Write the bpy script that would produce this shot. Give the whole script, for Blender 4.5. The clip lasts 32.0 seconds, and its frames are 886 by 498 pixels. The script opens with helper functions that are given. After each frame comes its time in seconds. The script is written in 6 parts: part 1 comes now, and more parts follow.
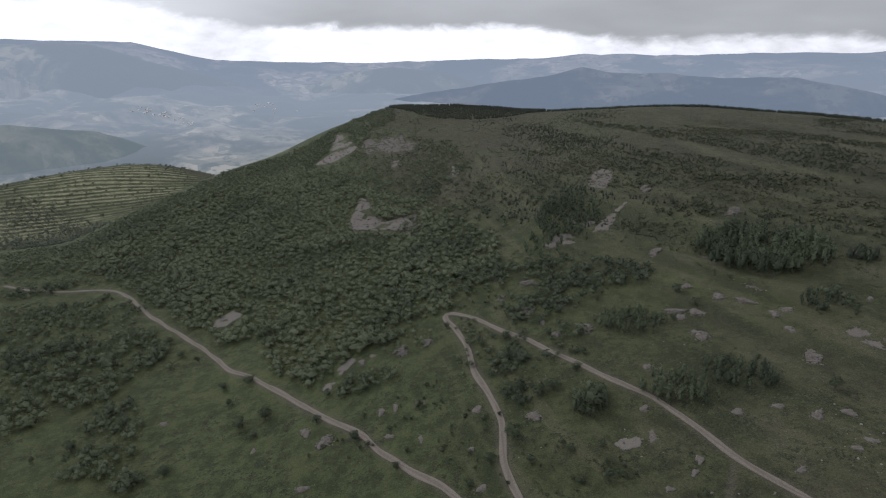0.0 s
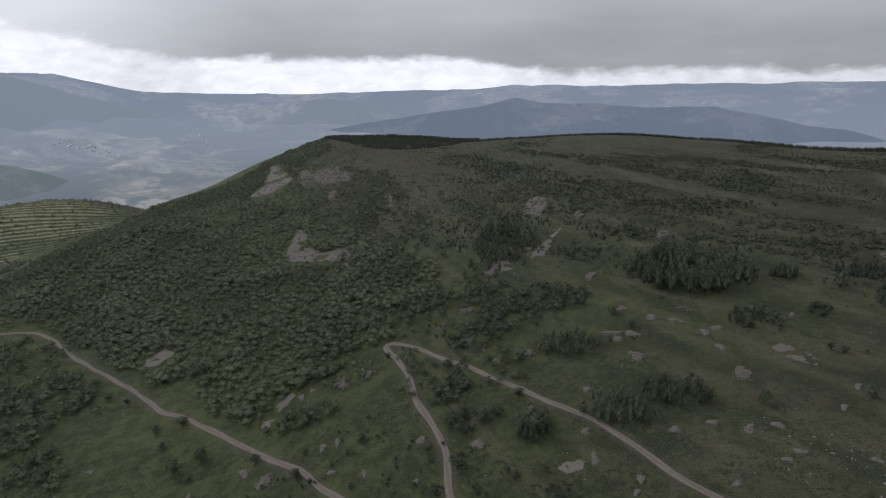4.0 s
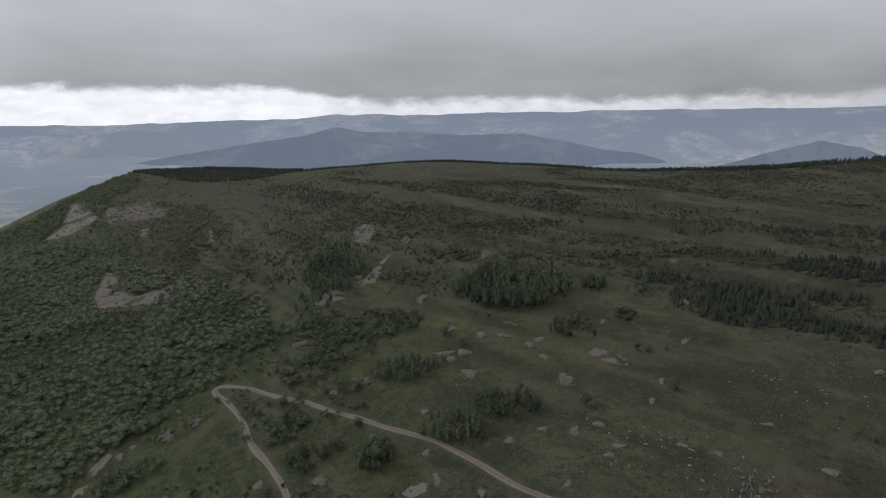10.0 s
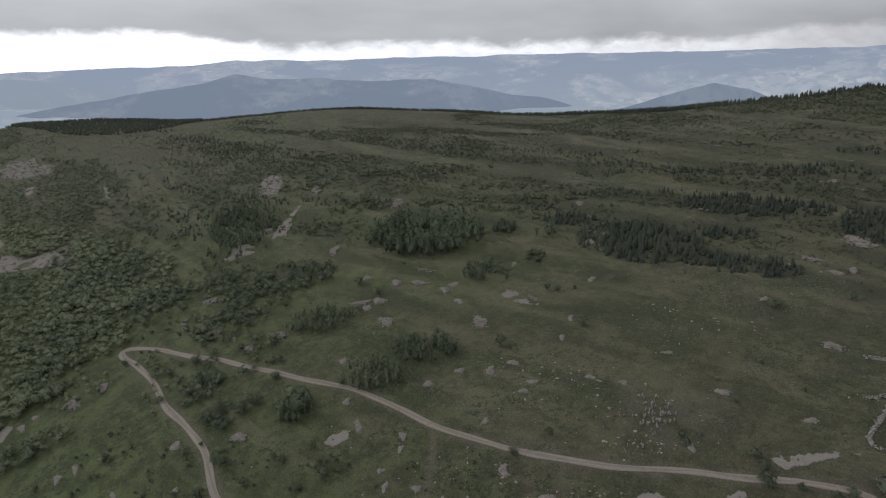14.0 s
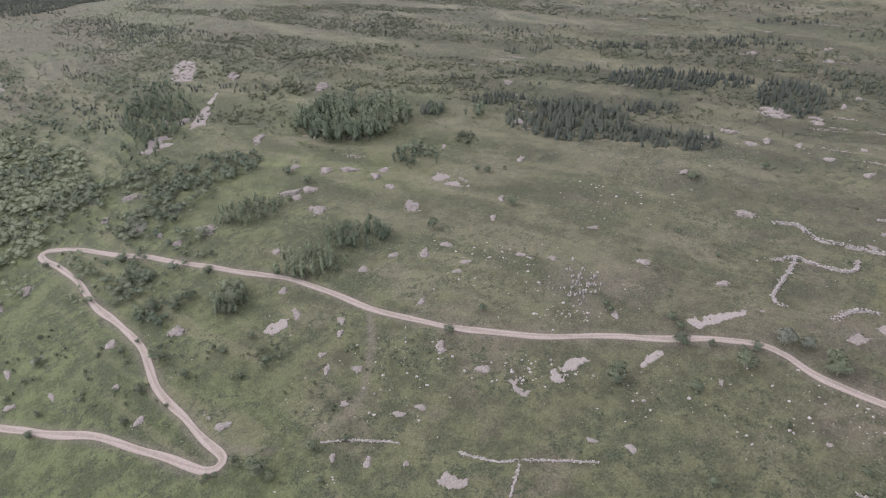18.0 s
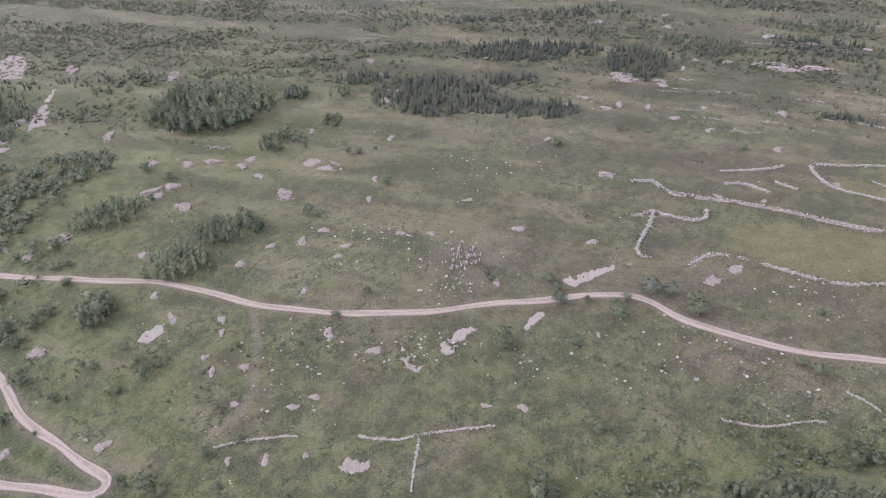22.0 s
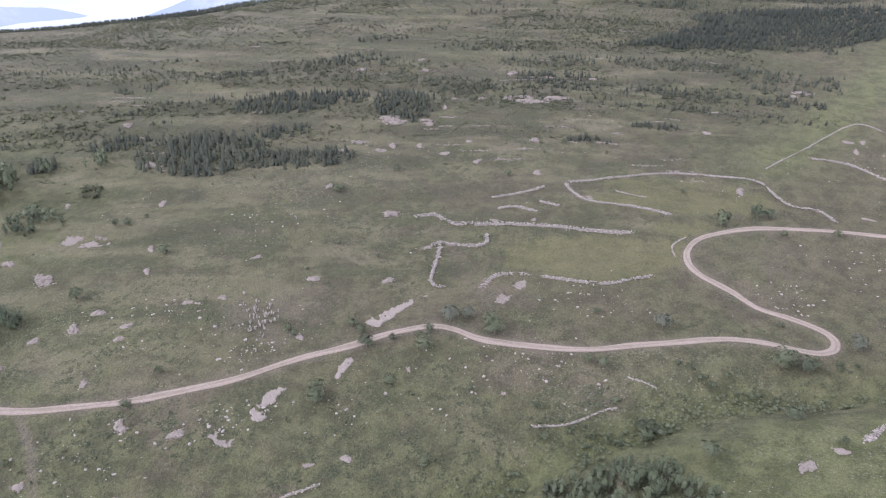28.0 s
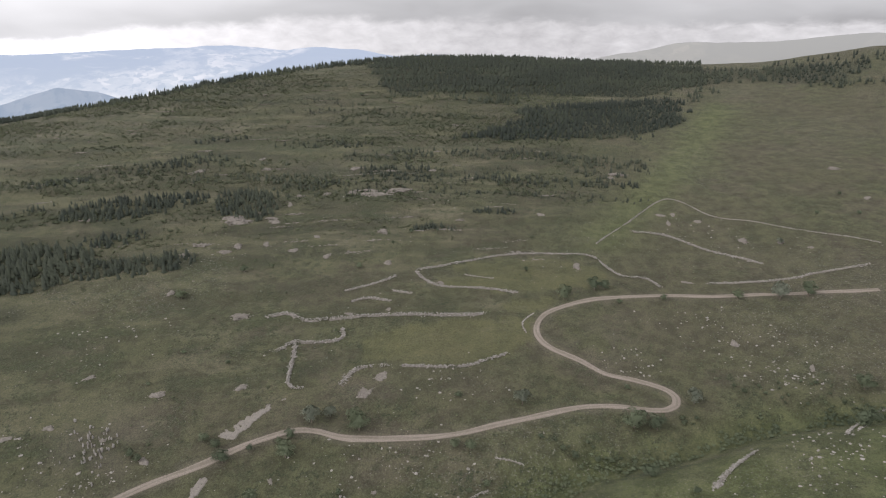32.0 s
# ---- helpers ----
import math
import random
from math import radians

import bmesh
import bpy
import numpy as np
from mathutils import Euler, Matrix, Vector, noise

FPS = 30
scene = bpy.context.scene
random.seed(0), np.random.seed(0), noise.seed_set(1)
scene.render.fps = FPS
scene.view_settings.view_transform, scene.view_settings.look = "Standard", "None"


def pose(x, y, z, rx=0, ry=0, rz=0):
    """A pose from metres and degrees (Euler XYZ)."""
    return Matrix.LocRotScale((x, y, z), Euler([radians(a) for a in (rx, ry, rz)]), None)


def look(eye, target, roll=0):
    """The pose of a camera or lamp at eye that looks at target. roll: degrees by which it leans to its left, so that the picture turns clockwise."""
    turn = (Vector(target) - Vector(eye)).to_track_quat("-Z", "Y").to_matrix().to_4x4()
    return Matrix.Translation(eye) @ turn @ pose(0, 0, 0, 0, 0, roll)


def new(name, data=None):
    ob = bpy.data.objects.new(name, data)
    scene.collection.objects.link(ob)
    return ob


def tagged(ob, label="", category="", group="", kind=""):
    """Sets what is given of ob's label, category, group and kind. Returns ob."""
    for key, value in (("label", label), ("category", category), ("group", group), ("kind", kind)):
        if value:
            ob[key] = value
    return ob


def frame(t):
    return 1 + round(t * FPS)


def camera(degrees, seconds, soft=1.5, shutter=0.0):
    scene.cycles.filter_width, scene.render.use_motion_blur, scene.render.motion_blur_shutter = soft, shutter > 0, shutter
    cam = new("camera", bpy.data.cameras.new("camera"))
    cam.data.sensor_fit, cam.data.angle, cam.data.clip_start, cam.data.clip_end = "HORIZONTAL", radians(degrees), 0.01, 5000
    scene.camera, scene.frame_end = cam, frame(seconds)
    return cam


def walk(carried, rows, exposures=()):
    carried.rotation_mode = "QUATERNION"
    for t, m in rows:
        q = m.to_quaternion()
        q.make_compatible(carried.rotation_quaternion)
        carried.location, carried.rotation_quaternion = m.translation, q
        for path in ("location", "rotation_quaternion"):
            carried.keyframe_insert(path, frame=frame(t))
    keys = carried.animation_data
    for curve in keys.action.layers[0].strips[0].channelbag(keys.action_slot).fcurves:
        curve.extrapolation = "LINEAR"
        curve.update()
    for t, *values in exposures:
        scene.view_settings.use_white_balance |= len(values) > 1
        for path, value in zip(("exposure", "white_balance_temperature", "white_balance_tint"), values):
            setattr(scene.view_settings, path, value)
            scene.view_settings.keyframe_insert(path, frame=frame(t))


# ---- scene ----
# a drone hovering on one spot, turning to its right
cam = camera(66.8, 32.0, 1.15)
PATH = [
    (0.0, pose(0, 0, 150, 72.15, -0.00, -0.00)),
    (0.5, pose(0, 0, 150, 72.06, -0.02, -0.98)),
    (1.0, pose(0, 0, 150, 71.74, 0.02, -2.06)),
    (1.5, pose(0, 0, 150, 72.08, -0.01, -2.67)),
    (2.0, pose(0, 0, 150, 73.16, -0.04, -3.15)),
    (2.5, pose(0, 0, 150, 73.32, -0.03, -3.66)),
    (3.0, pose(0, 0, 150, 73.77, -0.02, -4.19)),
    (3.5, pose(0, 0, 150, 74.19, -0.02, -4.67)),
    (5.5, pose(0, 0, 150, 76.15, -0.11, -8.79)),
    (6.0, pose(0, 0, 150, 76.62, -0.10, -10.00)),
    (6.5, pose(0, 0, 150, 76.98, -0.13, -11.33)),
    (7.0, pose(0, 0, 150, 76.99, -0.08, -12.64)),
    (7.5, pose(0, 0, 150, 77.01, -0.10, -13.97)),
    (8.0, pose(0, 0, 150, 77.02, -0.12, -15.26)),
    (8.5, pose(0, 0, 150, 77.02, -0.10, -16.57)),
    (9.0, pose(0, 0, 150, 77.05, -0.18, -17.79)),
    (9.5, pose(0, 0, 150, 77.05, -0.17, -19.07)),
    (10.0, pose(0, 0, 150, 77.06, -0.18, -20.26)),
    (10.5, pose(0, 0, 150, 77.08, -0.24, -21.40)),
    (11.0, pose(0, 0, 150, 77.05, -0.18, -22.45)),
    (11.5, pose(0, 0, 150, 76.51, -0.19, -23.57)),
    (12.0, pose(0, 0, 150, 75.92, -0.17, -24.65)),
    (12.5, pose(0, 0, 150, 75.30, -0.13, -25.82)),
    (13.0, pose(0, 0, 150, 74.69, -0.10, -26.82)),
    (13.5, pose(0, 0, 150, 73.71, -0.10, -27.51)),
    (14.0, pose(0, 0, 150, 72.65, -0.03, -27.98)),
    (14.5, pose(0, 0, 150, 71.49, 0.01, -28.44)),
    (16.5, pose(0, 0, 150, 66.28, 0.10, -30.65)),
    (17.0, pose(0, 0, 150, 65.13, 0.09, -31.83)),
    (17.5, pose(0, 0, 150, 63.88, 0.06, -33.12)),
    (18.0, pose(0, 0, 150, 62.82, 0.04, -34.30)),
    (18.5, pose(0, 0, 150, 62.09, 0.06, -35.59)),
    (19.0, pose(0, 0, 150, 62.10, 0.05, -36.85)),
    (19.5, pose(0, 0, 150, 62.09, 0.07, -38.35)),
    (20.0, pose(0, 0, 150, 61.92, 0.07, -39.79)),
    (20.5, pose(0, 0, 150, 61.30, 0.10, -41.49)),
    (21.0, pose(0, 0, 150, 61.09, 0.19, -43.12)),
    (21.5, pose(0, 0, 150, 61.10, 0.29, -44.62)),
    (22.0, pose(0, 0, 150, 61.12, 0.22, -45.94)),
    (22.5, pose(0, 0, 150, 61.13, 0.23, -47.17)),
    (23.0, pose(0, 0, 150, 61.14, 0.22, -48.50)),
    (23.5, pose(0, 0, 150, 61.17, 0.15, -49.78)),
    (24.0, pose(0, 0, 150, 61.19, 0.11, -51.22)),
    (24.5, pose(0, 0, 150, 61.20, 0.16, -52.82)),
    (25.0, pose(0, 0, 150, 61.22, 0.16, -54.51)),
    (25.5, pose(0, 0, 150, 61.26, 0.14, -56.14)),
    (27.5, pose(0, 0, 150, 63.82, 0.18, -63.37)),
    (28.0, pose(0, 0, 150, 64.95, 0.16, -65.33)),
    (28.5, pose(0, 0, 150, 65.97, 0.20, -67.24)),
    (29.0, pose(0, 0, 150, 67.05, 0.19, -68.88)),
    (29.5, pose(0, 0, 150, 68.01, 0.21, -70.62)),
    (30.0, pose(0, 0, 150, 69.02, 0.18, -72.51)),
    (30.5, pose(0, 0, 150, 69.87, 0.21, -74.26)),
    (31.0, pose(0, 0, 150, 70.82, 0.23, -76.19)),
    (31.5, pose(0, 0, 150, 71.71, 0.25, -77.94)),
    (32.0, pose(0, 0, 150, 72.68, 0.24, -78.66)),
]
# the drone's camera opens up as it tilts away from the sky: seconds, stops, kelvin, tint
EXPOSURES = [(0.0, -0.05, 6130, 12), (6.0, -0.34, 6180, 12), (10.0, -0.30, 6230, 12), (12.0, -0.13, 6240, 11), (13.0, 0.02, 6260, 11), (14.0, 0.12, 6260, 11), (17.0, 1.38, 6100, 20), (19.0, 1.87, 6080, 27), (21.0, 1.88, 6000, 29),
             (25.0, 1.88, 5950, 30), (28.0, 1.83, 5930, 27), (30.0, 1.43, 6200, 24), (32.0, 0.98, 6520, 14)]
walk(cam, PATH, EXPOSURES)

# ---- light: overcast sky with a bright gap over the far mountains, sun veiled by cloud ----
world = bpy.data.worlds.new("overcast_sky")
scene.world = world
world.use_nodes = True


class Net:
    """Short hand for node trees."""

    def __init__(self, tree, fresh=True):
        self.tree = tree
        if fresh:
            tree.nodes.clear()

    def node(self, kind, **settings):
        n = self.tree.nodes.new(kind)
        for key, value in settings.items():
            setattr(n, key, value)
        return n

    def link(self, a, b):
        self.tree.links.new(a, b)

    def put(self, socket, value):
        if isinstance(value, bpy.types.NodeSocket):
            self.link(value, socket)
        else:
            socket.default_value = value

    def math(self, op, a, b=0.0, c=0.0, clamp=False):
        n = self.node("ShaderNodeMath", operation=op, use_clamp=clamp)
        for s, v in zip(n.inputs, (a, b, c)):
            self.put(s, v)
        return n.outputs[0]

    def ramp(self, v, lo, hi, out_lo=0.0, out_hi=1.0):
        n = self.node("ShaderNodeMapRange", interpolation_type="SMOOTHSTEP")
        for s, x in zip(n.inputs, (v, lo, hi, out_lo, out_hi)):
            self.put(s, x)
        return n.outputs[0]

    def mix(self, f, a, b, blend="MIX"):
        n = self.node("ShaderNodeMix", data_type="RGBA", blend_type=blend)
        self.put(n.inputs[0], f)
        self.put(n.inputs[6], a if isinstance(a, bpy.types.NodeSocket) else (*a, 1))
        self.put(n.inputs[7], b if isinstance(b, bpy.types.NodeSocket) else (*b, 1))
        return n.outputs[2]

    def noise(self, vec, scale, detail=4.0, rough=0.55, distort=0.0):
        n = self.node("ShaderNodeTexNoise")
        self.link(vec, n.inputs["Vector"])
        n.inputs["Scale"].default_value, n.inputs["Detail"].default_value = scale, detail
        n.inputs["Roughness"].default_value, n.inputs["Distortion"].default_value = rough, distort
        return n.outputs["Fac"]

    def xyz(self, x, y, z):
        n = self.node("ShaderNodeCombineXYZ")
        for s, v in zip(n.inputs, (x, y, z)):
            self.put(s, v)
        return n.outputs[0]


SUN_BEARING, SUN_UP = -38.0, 36.0
n = Net(world.node_tree)
way = n.node("ShaderNodeTexCoord").outputs["Generated"]
sep = n.node("ShaderNodeSeparateXYZ")
n.link(way, sep.inputs[0])
wx, wy, wz = sep.outputs
elev = n.math("MULTIPLY", n.math("ARCSINE", wz), 57.2958)
bearing = n.math("MULTIPLY", n.math("ARCTAN2", wx, wy), 57.2958)
sky = n.node("ShaderNodeTexSky", sky_type="NISHITA", sun_disc=False, sun_elevation=radians(SUN_UP), sun_rotation=radians(SUN_BEARING))
blue = n.node("ShaderNodeVectorMath", operation="SCALE")
n.link(sky.outputs[0], blue.inputs[0])
blue.inputs["Scale"].default_value = 0.09
# cloud deck seen in perspective: noise on a flat layer
lift = n.math("ADD", n.math("MAXIMUM", wz, 0.0), 0.22)
deck = n.xyz(n.math("DIVIDE", wx, lift), n.math("DIVIDE", wy, lift), 0.0)
big = n.noise(deck, 0.8, 3, 0.5, 0.3)
small = n.noise(deck, 2.6, 4, 0.5, 0.4)
strip = n.xyz(n.math("MULTIPLY", bearing, 0.20), n.math("MULTIPLY", elev, 0.42), 3.0)
rag = n.noise(strip, 0.8, 5, 0.55, 0.4)
puff = n.noise(strip, 2.6, 5, 0.6, 0.3)
grey = n.math("ADD", n.ramp(elev, 0.0, 9.0, 0.40, 0.62), n.ramp(bearing, 24.0, 6.0, 0.0, 0.06))
grey = n.math("ADD", grey, n.math("MULTIPLY", n.math("SUBTRACT", big, 0.5), 0.26))
grey = n.math("ADD", grey, n.math("MULTIPLY", n.math("SUBTRACT", small, 0.5), 0.07))
grey = n.math("ADD", grey, n.ramp(bearing, -8.0, -26.0, 0.0, 0.34))
grey = n.math("SUBTRACT", grey, n.ramp(bearing, 50.0, 80.0, 0.0, 0.17))


def by_bearing(stops):
    """A value along the horizon: (bearing, value in 0..1) pairs, eased between."""
    c = n.node("ShaderNodeValToRGB")
    c.color_ramp.interpolation = "EASE"
    for i, (at, v) in enumerate(stops):
        e = c.color_ramp.elements[i] if i < 2 else c.color_ramp.elements.new(1.0)
        e.position, e.color = (at + 60) / 180, (v, v, v, 1)
    n.link(n.math("DIVIDE", n.math("ADD", bearing, 60.0), 180.0), c.inputs[0])
    return c.outputs["Color"]


# the bright slot under the cloud deck: its upper edge in degrees and how white it is
slot_top = n.math("SUBTRACT", n.math("MULTIPLY", by_bearing([(-60, 0.85), (-30, 0.80), (-22, 0.60), (-15, 0.42), (7, 0.42), (12, 0.27), (30, 0.29), (48, 0.36), (58, 0.55), (70, 0.62), (120, 0.5)]), 6.0), 2.2)
slot_white = by_bearing([(-60, 1.0), (-24, 1.0), (-17, 0.85), (-12, 1.0), (8, 1.0), (13, 0.86), (30, 0.82), (45, 0.68), (60, 0.44), (70, 0.36), (85, 0.29), (120, 0.34)])
white = n.math("ADD", n.math("MULTIPLY", slot_white, 1.12), n.math("MULTIPLY", n.math("SUBTRACT", puff, 0.5), n.ramp(bearing, 40.0, 60.0, 0.6, 0.25)))
edge = n.math("ADD", slot_top, n.math("ADD", n.math("MULTIPLY", n.math("SUBTRACT", rag, 0.5), n.ramp(bearing, -12.0, -22.0, 1.9, 5.0)), n.math("MULTIPLY", n.math("SUBTRACT", puff, 0.5), 0.9)))
gap = n.ramp(n.math("SUBTRACT", elev, edge), 0.55, -0.35)
tone = n.mix(gap, n.xyz(n.math("MULTIPLY", grey, 0.985), grey, n.math("MULTIPLY", grey, 1.02)), n.xyz(white, white, n.math("MULTIPLY", white, 1.02)))
cover = n.ramp(n.noise(deck, 0.9, 4, 0.5), 0.22, 0.34, 0.75, 1.0)
ground_glow = n.ramp(elev, -9.0, -4.0)
out = n.node("ShaderNodeOutputWorld")
back = n.node("ShaderNodeBackground")
n.link(n.mix(ground_glow, (0.10, 0.11, 0.11), n.mix(cover, blue.outputs[0], tone)), back.inputs[0])
back.inputs[1].default_value = 1.0
n.link(back.outputs[0], out.inputs[0])

sun = new("sun", bpy.data.lights.new("sun", "SUN"))
sun.data.energy, sun.data.angle, sun.data.color = 0.95, radians(14), (1.0, 0.96, 0.90)
sb, se = radians(SUN_BEARING), radians(SUN_UP)
sun.matrix_world = look((600 * math.sin(sb) * math.cos(se), 600 * math.cos(sb) * math.cos(se), 600 * math.sin(se)), (0, 0, 0))

# ---- materials ----
def surface(name, build, roughness=0.9, bump=None):
    """A Principled material; build(net, position) returns its colour, or colour and a height for the bump."""
    m = bpy.data.materials.new(name)
    m.use_nodes = True
    t = Net(m.node_tree)
    where = t.node("ShaderNodeNewGeometry").outputs["Position"]
    made = build(t, where)
    colour, high = made if isinstance(made, tuple) else (made, None)
    p = t.node("ShaderNodeBsdfPrincipled")
    t.link(colour, p.inputs["Base Color"])
    p.inputs["Roughness"].default_value = roughness
    p.inputs["Specular IOR Level"].default_value = 0.25
    if high is not None:
        b = t.node("ShaderNodeBump")
        b.inputs["Strength"].default_value, b.inputs["Distance"].default_value = bump
        t.link(high, b.inputs["Height"])
        t.link(b.outputs[0], p.inputs["Normal"])
    o = t.node("ShaderNodeOutputMaterial")
    t.link(p.outputs[0], o.inputs[0])
    return m


def foliage(name, dark, light, roughness=0.8):
    """Leaves: half of the look is light that comes through them."""
    m = surface(name, leafy(dark, light), roughness)
    t = Net(m.node_tree, False)
    p = next(x for x in m.node_tree.nodes if x.type == "BSDF_PRINCIPLED")
    o = next(x for x in m.node_tree.nodes if x.type == "OUTPUT_MATERIAL")
    glow, both = t.node("ShaderNodeBsdfTranslucent"), t.node("ShaderNodeMixShader")
    t.link(p.inputs["Base Color"].links[0].from_socket, glow.inputs["Color"])
    both.inputs[0].default_value = 0.3
    t.link(p.outputs[0], both.inputs[1])
    t.link(glow.outputs[0], both.inputs[2])
    t.link(both.outputs[0], o.inputs[0])
    return m


def attr(t, name):
    return t.node("ShaderNodeAttribute", attribute_name=name).outputs["Fac"]


def turf(t, p):
    fine, mid, wide = t.noise(p, 1.5, 5, 0.78), t.noise(p, 0.13, 8, 0.68), t.noise(p, 0.022, 4, 0.5)
    patch = t.noise(p, 0.42, 6, 0.72)
    level = t.node("ShaderNodeVectorMath", operation="MULTIPLY")
    t.link(p, level.inputs[0])
    level.inputs[1].default_value = (0.022, 0.022, 0.42)
    strata = t.noise(level.outputs[0], 1.0, 5, 0.62, 0.25)
    old = t.math("MULTIPLY", attr(t, "old"), t.ramp(t.noise(p, 0.018, 3, 0.5), 0.36, 0.55, 0.25, 1.0))
    grass = t.mix(t.ramp(mid, 0.38, 0.60), (0.045, 0.059, 0.023), (0.089, 0.108, 0.043))
    grass = t.mix(t.ramp(wide, 0.42, 0.62, 0.0, 0.6), grass, t.mix(t.ramp(mid, 0.4, 0.6), (0.046, 0.058, 0.024), (0.090, 0.102, 0.042)))
    grass = t.mix(t.math("MULTIPLY", attr(t, "dry"), 0.7), grass, t.mix(t.ramp(mid, 0.38, 0.62), (0.049, 0.051, 0.027), (0.090, 0.091, 0.048)))
    brown = t.ramp(t.noise(p, 0.034, 5, 0.62), 0.47, 0.62, 0.0, 0.85)
    brown = t.math("MULTIPLY", brown, attr(t, "dry"))
    grass = t.mix(brown, grass, t.mix(t.ramp(mid, 0.36, 0.62), (0.064, 0.055, 0.039), (0.108, 0.095, 0.066)))
    heath = t.mix(t.ramp(mid, 0.27, 0.73), (0.050, 0.047, 0.029), (0.097, 0.091, 0.055))
    col = t.mix(attr(t, "heath"), grass, heath)
    col = t.mix(attr(t, "lush"), col, t.mix(t.ramp(mid, 0.4, 0.6), (0.064, 0.079, 0.029), (0.108, 0.126, 0.052)))
    col = t.mix(t.math("MULTIPLY", attr(t, "field"), t.ramp(mid, 0.3, 0.6, 0.7, 0.95)), col, t.mix(mid, (0.084, 0.092, 0.040), (0.132, 0.124, 0.058)))
    # sunshine on the terraced hill, put into the colour of its fields
    col = t.mix(attr(t, "sunlit_field"), col, t.mix(t.ramp(mid, 0.4, 0.6), (0.22, 0.235, 0.125), (0.36, 0.35, 0.21)))
    # pale dry grass on the edges of the old treads, dark herbs under them
    col = t.mix(t.math("MULTIPLY", old, t.ramp(strata, 0.55, 0.66, 0.0, 0.75)), col, t.mix(fine, (0.10, 0.094, 0.058), (0.17, 0.158, 0.105)))
    col = t.mix(t.math("MULTIPLY", old, t.math("MULTIPLY", t.ramp(strata, 0.46, 0.36, 0.0, 0.85), t.ramp(patch, 0.38, 0.52, 0.3, 1.0))), col, t.mix(fine, (0.026, 0.033, 0.018), (0.058, 0.066, 0.034)))
    band = attr(t, "band")
    col = t.mix(t.ramp(band, 0.10, 0.5, 0.0, 0.55), col, (0.118, 0.116, 0.066))
    col = t.mix(t.math("MULTIPLY", t.ramp(band, -0.10, -0.45, 0.0, 0.8), t.ramp(patch, 0.42, 0.56, 0.0, 1.0)), col, t.mix(fine, (0.024, 0.034, 0.015), (0.056, 0.068, 0.031)))
    col = t.mix(t.ramp(patch, 0.52, 0.68, 0.0, 0.35), col, (0.115, 0.118, 0.060))
    herbs = t.math("MULTIPLY", t.ramp(t.noise(p, 0.32, 8, 0.74), 0.50, 0.56), t.ramp(t.noise(p, 0.05, 5, 0.62), 0.40, 0.56, 0.15, 0.95))
    herbs = t.math("MULTIPLY", herbs, t.ramp(attr(t, "heath"), 0.2, 0.9, 1.0, 0.35))
    herbs = t.math("MULTIPLY", herbs, t.ramp(t.math("MAXIMUM", attr(t, "field"), attr(t, "lush")), 0.3, 0.9, 1.0, 0.12))
    col = t.mix(herbs, col, t.mix(t.ramp(fine, 0.35, 0.65), (0.024, 0.032, 0.017), (0.062, 0.072, 0.036)))
    col = t.mix(t.math("MULTIPLY", attr(t, "bank"), t.ramp(mid, 0.40, 0.55, 0.15, 0.75)), col, t.mix(fine, (0.022, 0.026, 0.017), (0.052, 0.055, 0.033)))
    grit = t.math("MULTIPLY", t.ramp(t.noise(p, 1.1, 5, 0.8), 0.575, 0.62), t.math("ADD", t.math("MULTIPLY", attr(t, "stony"), 0.9), 0.14))
    col = t.mix(grit, col, t.mix(mid, (0.13, 0.12, 0.105), (0.25, 0.235, 0.21)))
    col = t.mix(attr(t, "worn"), col, t.mix(fine, (0.085, 0.073, 0.055), (0.17, 0.15, 0.118)))
    shade = t.ramp(fine, 0.30, 0.70, 0.50, 0.96)
    n = t.node("ShaderNodeVectorMath", operation="SCALE")
    t.link(col, n.inputs[0])
    t.link(shade, n.inputs["Scale"])
    return n.outputs[0], t.math("ADD", t.math("MULTIPLY", mid, 1.0), t.math("MULTIPLY", fine, 0.7))


def leafy(dark, light):
    def build(t, p):
        tint = attr(t, "tint")
        isle = t.node("ShaderNodeNewGeometry").outputs["Random Per Island"]
        obj = t.node("ShaderNodeObjectInfo").outputs["Random"]
        mixed = t.math("ADD", t.math("MULTIPLY", tint, 0.62), t.math("MULTIPLY", isle, 0.26))
        mixed = t.math("ADD", mixed, t.math("MULTIPLY", t.math("SUBTRACT", obj, 0.4), 0.4), clamp=True)
        col = t.mix(mixed, dark, light)
        return t.mix(t.ramp(t.noise(p, 2.5, 3, 0.6), 0.35, 0.7, 0.0, 0.45), col, t.mix(0.5, col, (0.015, 0.02, 0.01)))
    return build


def stone(t, p):
    isle = t.node("ShaderNodeNewGeometry").outputs["Random Per Island"]
    a, b = t.noise(p, 2.2, 5, 0.65), t.noise(p, 0.35, 3, 0.5)
    col = t.mix(t.ramp(a, 0.3, 0.7), (0.095, 0.088, 0.080), (0.220, 0.206, 0.190))
    col = t.mix(t.math("MULTIPLY", isle, 0.5), col, (0.27, 0.252, 0.23))
    col = t.mix(t.ramp(b, 0.5, 0.72, 0.0, 0.6), col, (0.085, 0.083, 0.068))
    return col, a


def scree_rock(t, p):
    isle = t.node("ShaderNodeNewGeometry").outputs["Random Per Island"]
    a, b = t.noise(p, 1.6, 6, 0.7), t.noise(p, 0.12, 4, 0.55)
    col = t.mix(t.ramp(a, 0.3, 0.7), (0.062, 0.055, 0.048), (0.150, 0.134, 0.117))
    col = t.mix(t.ramp(b, 0.35, 0.7, 0.0, 0.6), col, (0.112, 0.100, 0.088))
    return t.mix(t.math("MULTIPLY", isle, 0.5), col, (0.190, 0.173, 0.154)), a


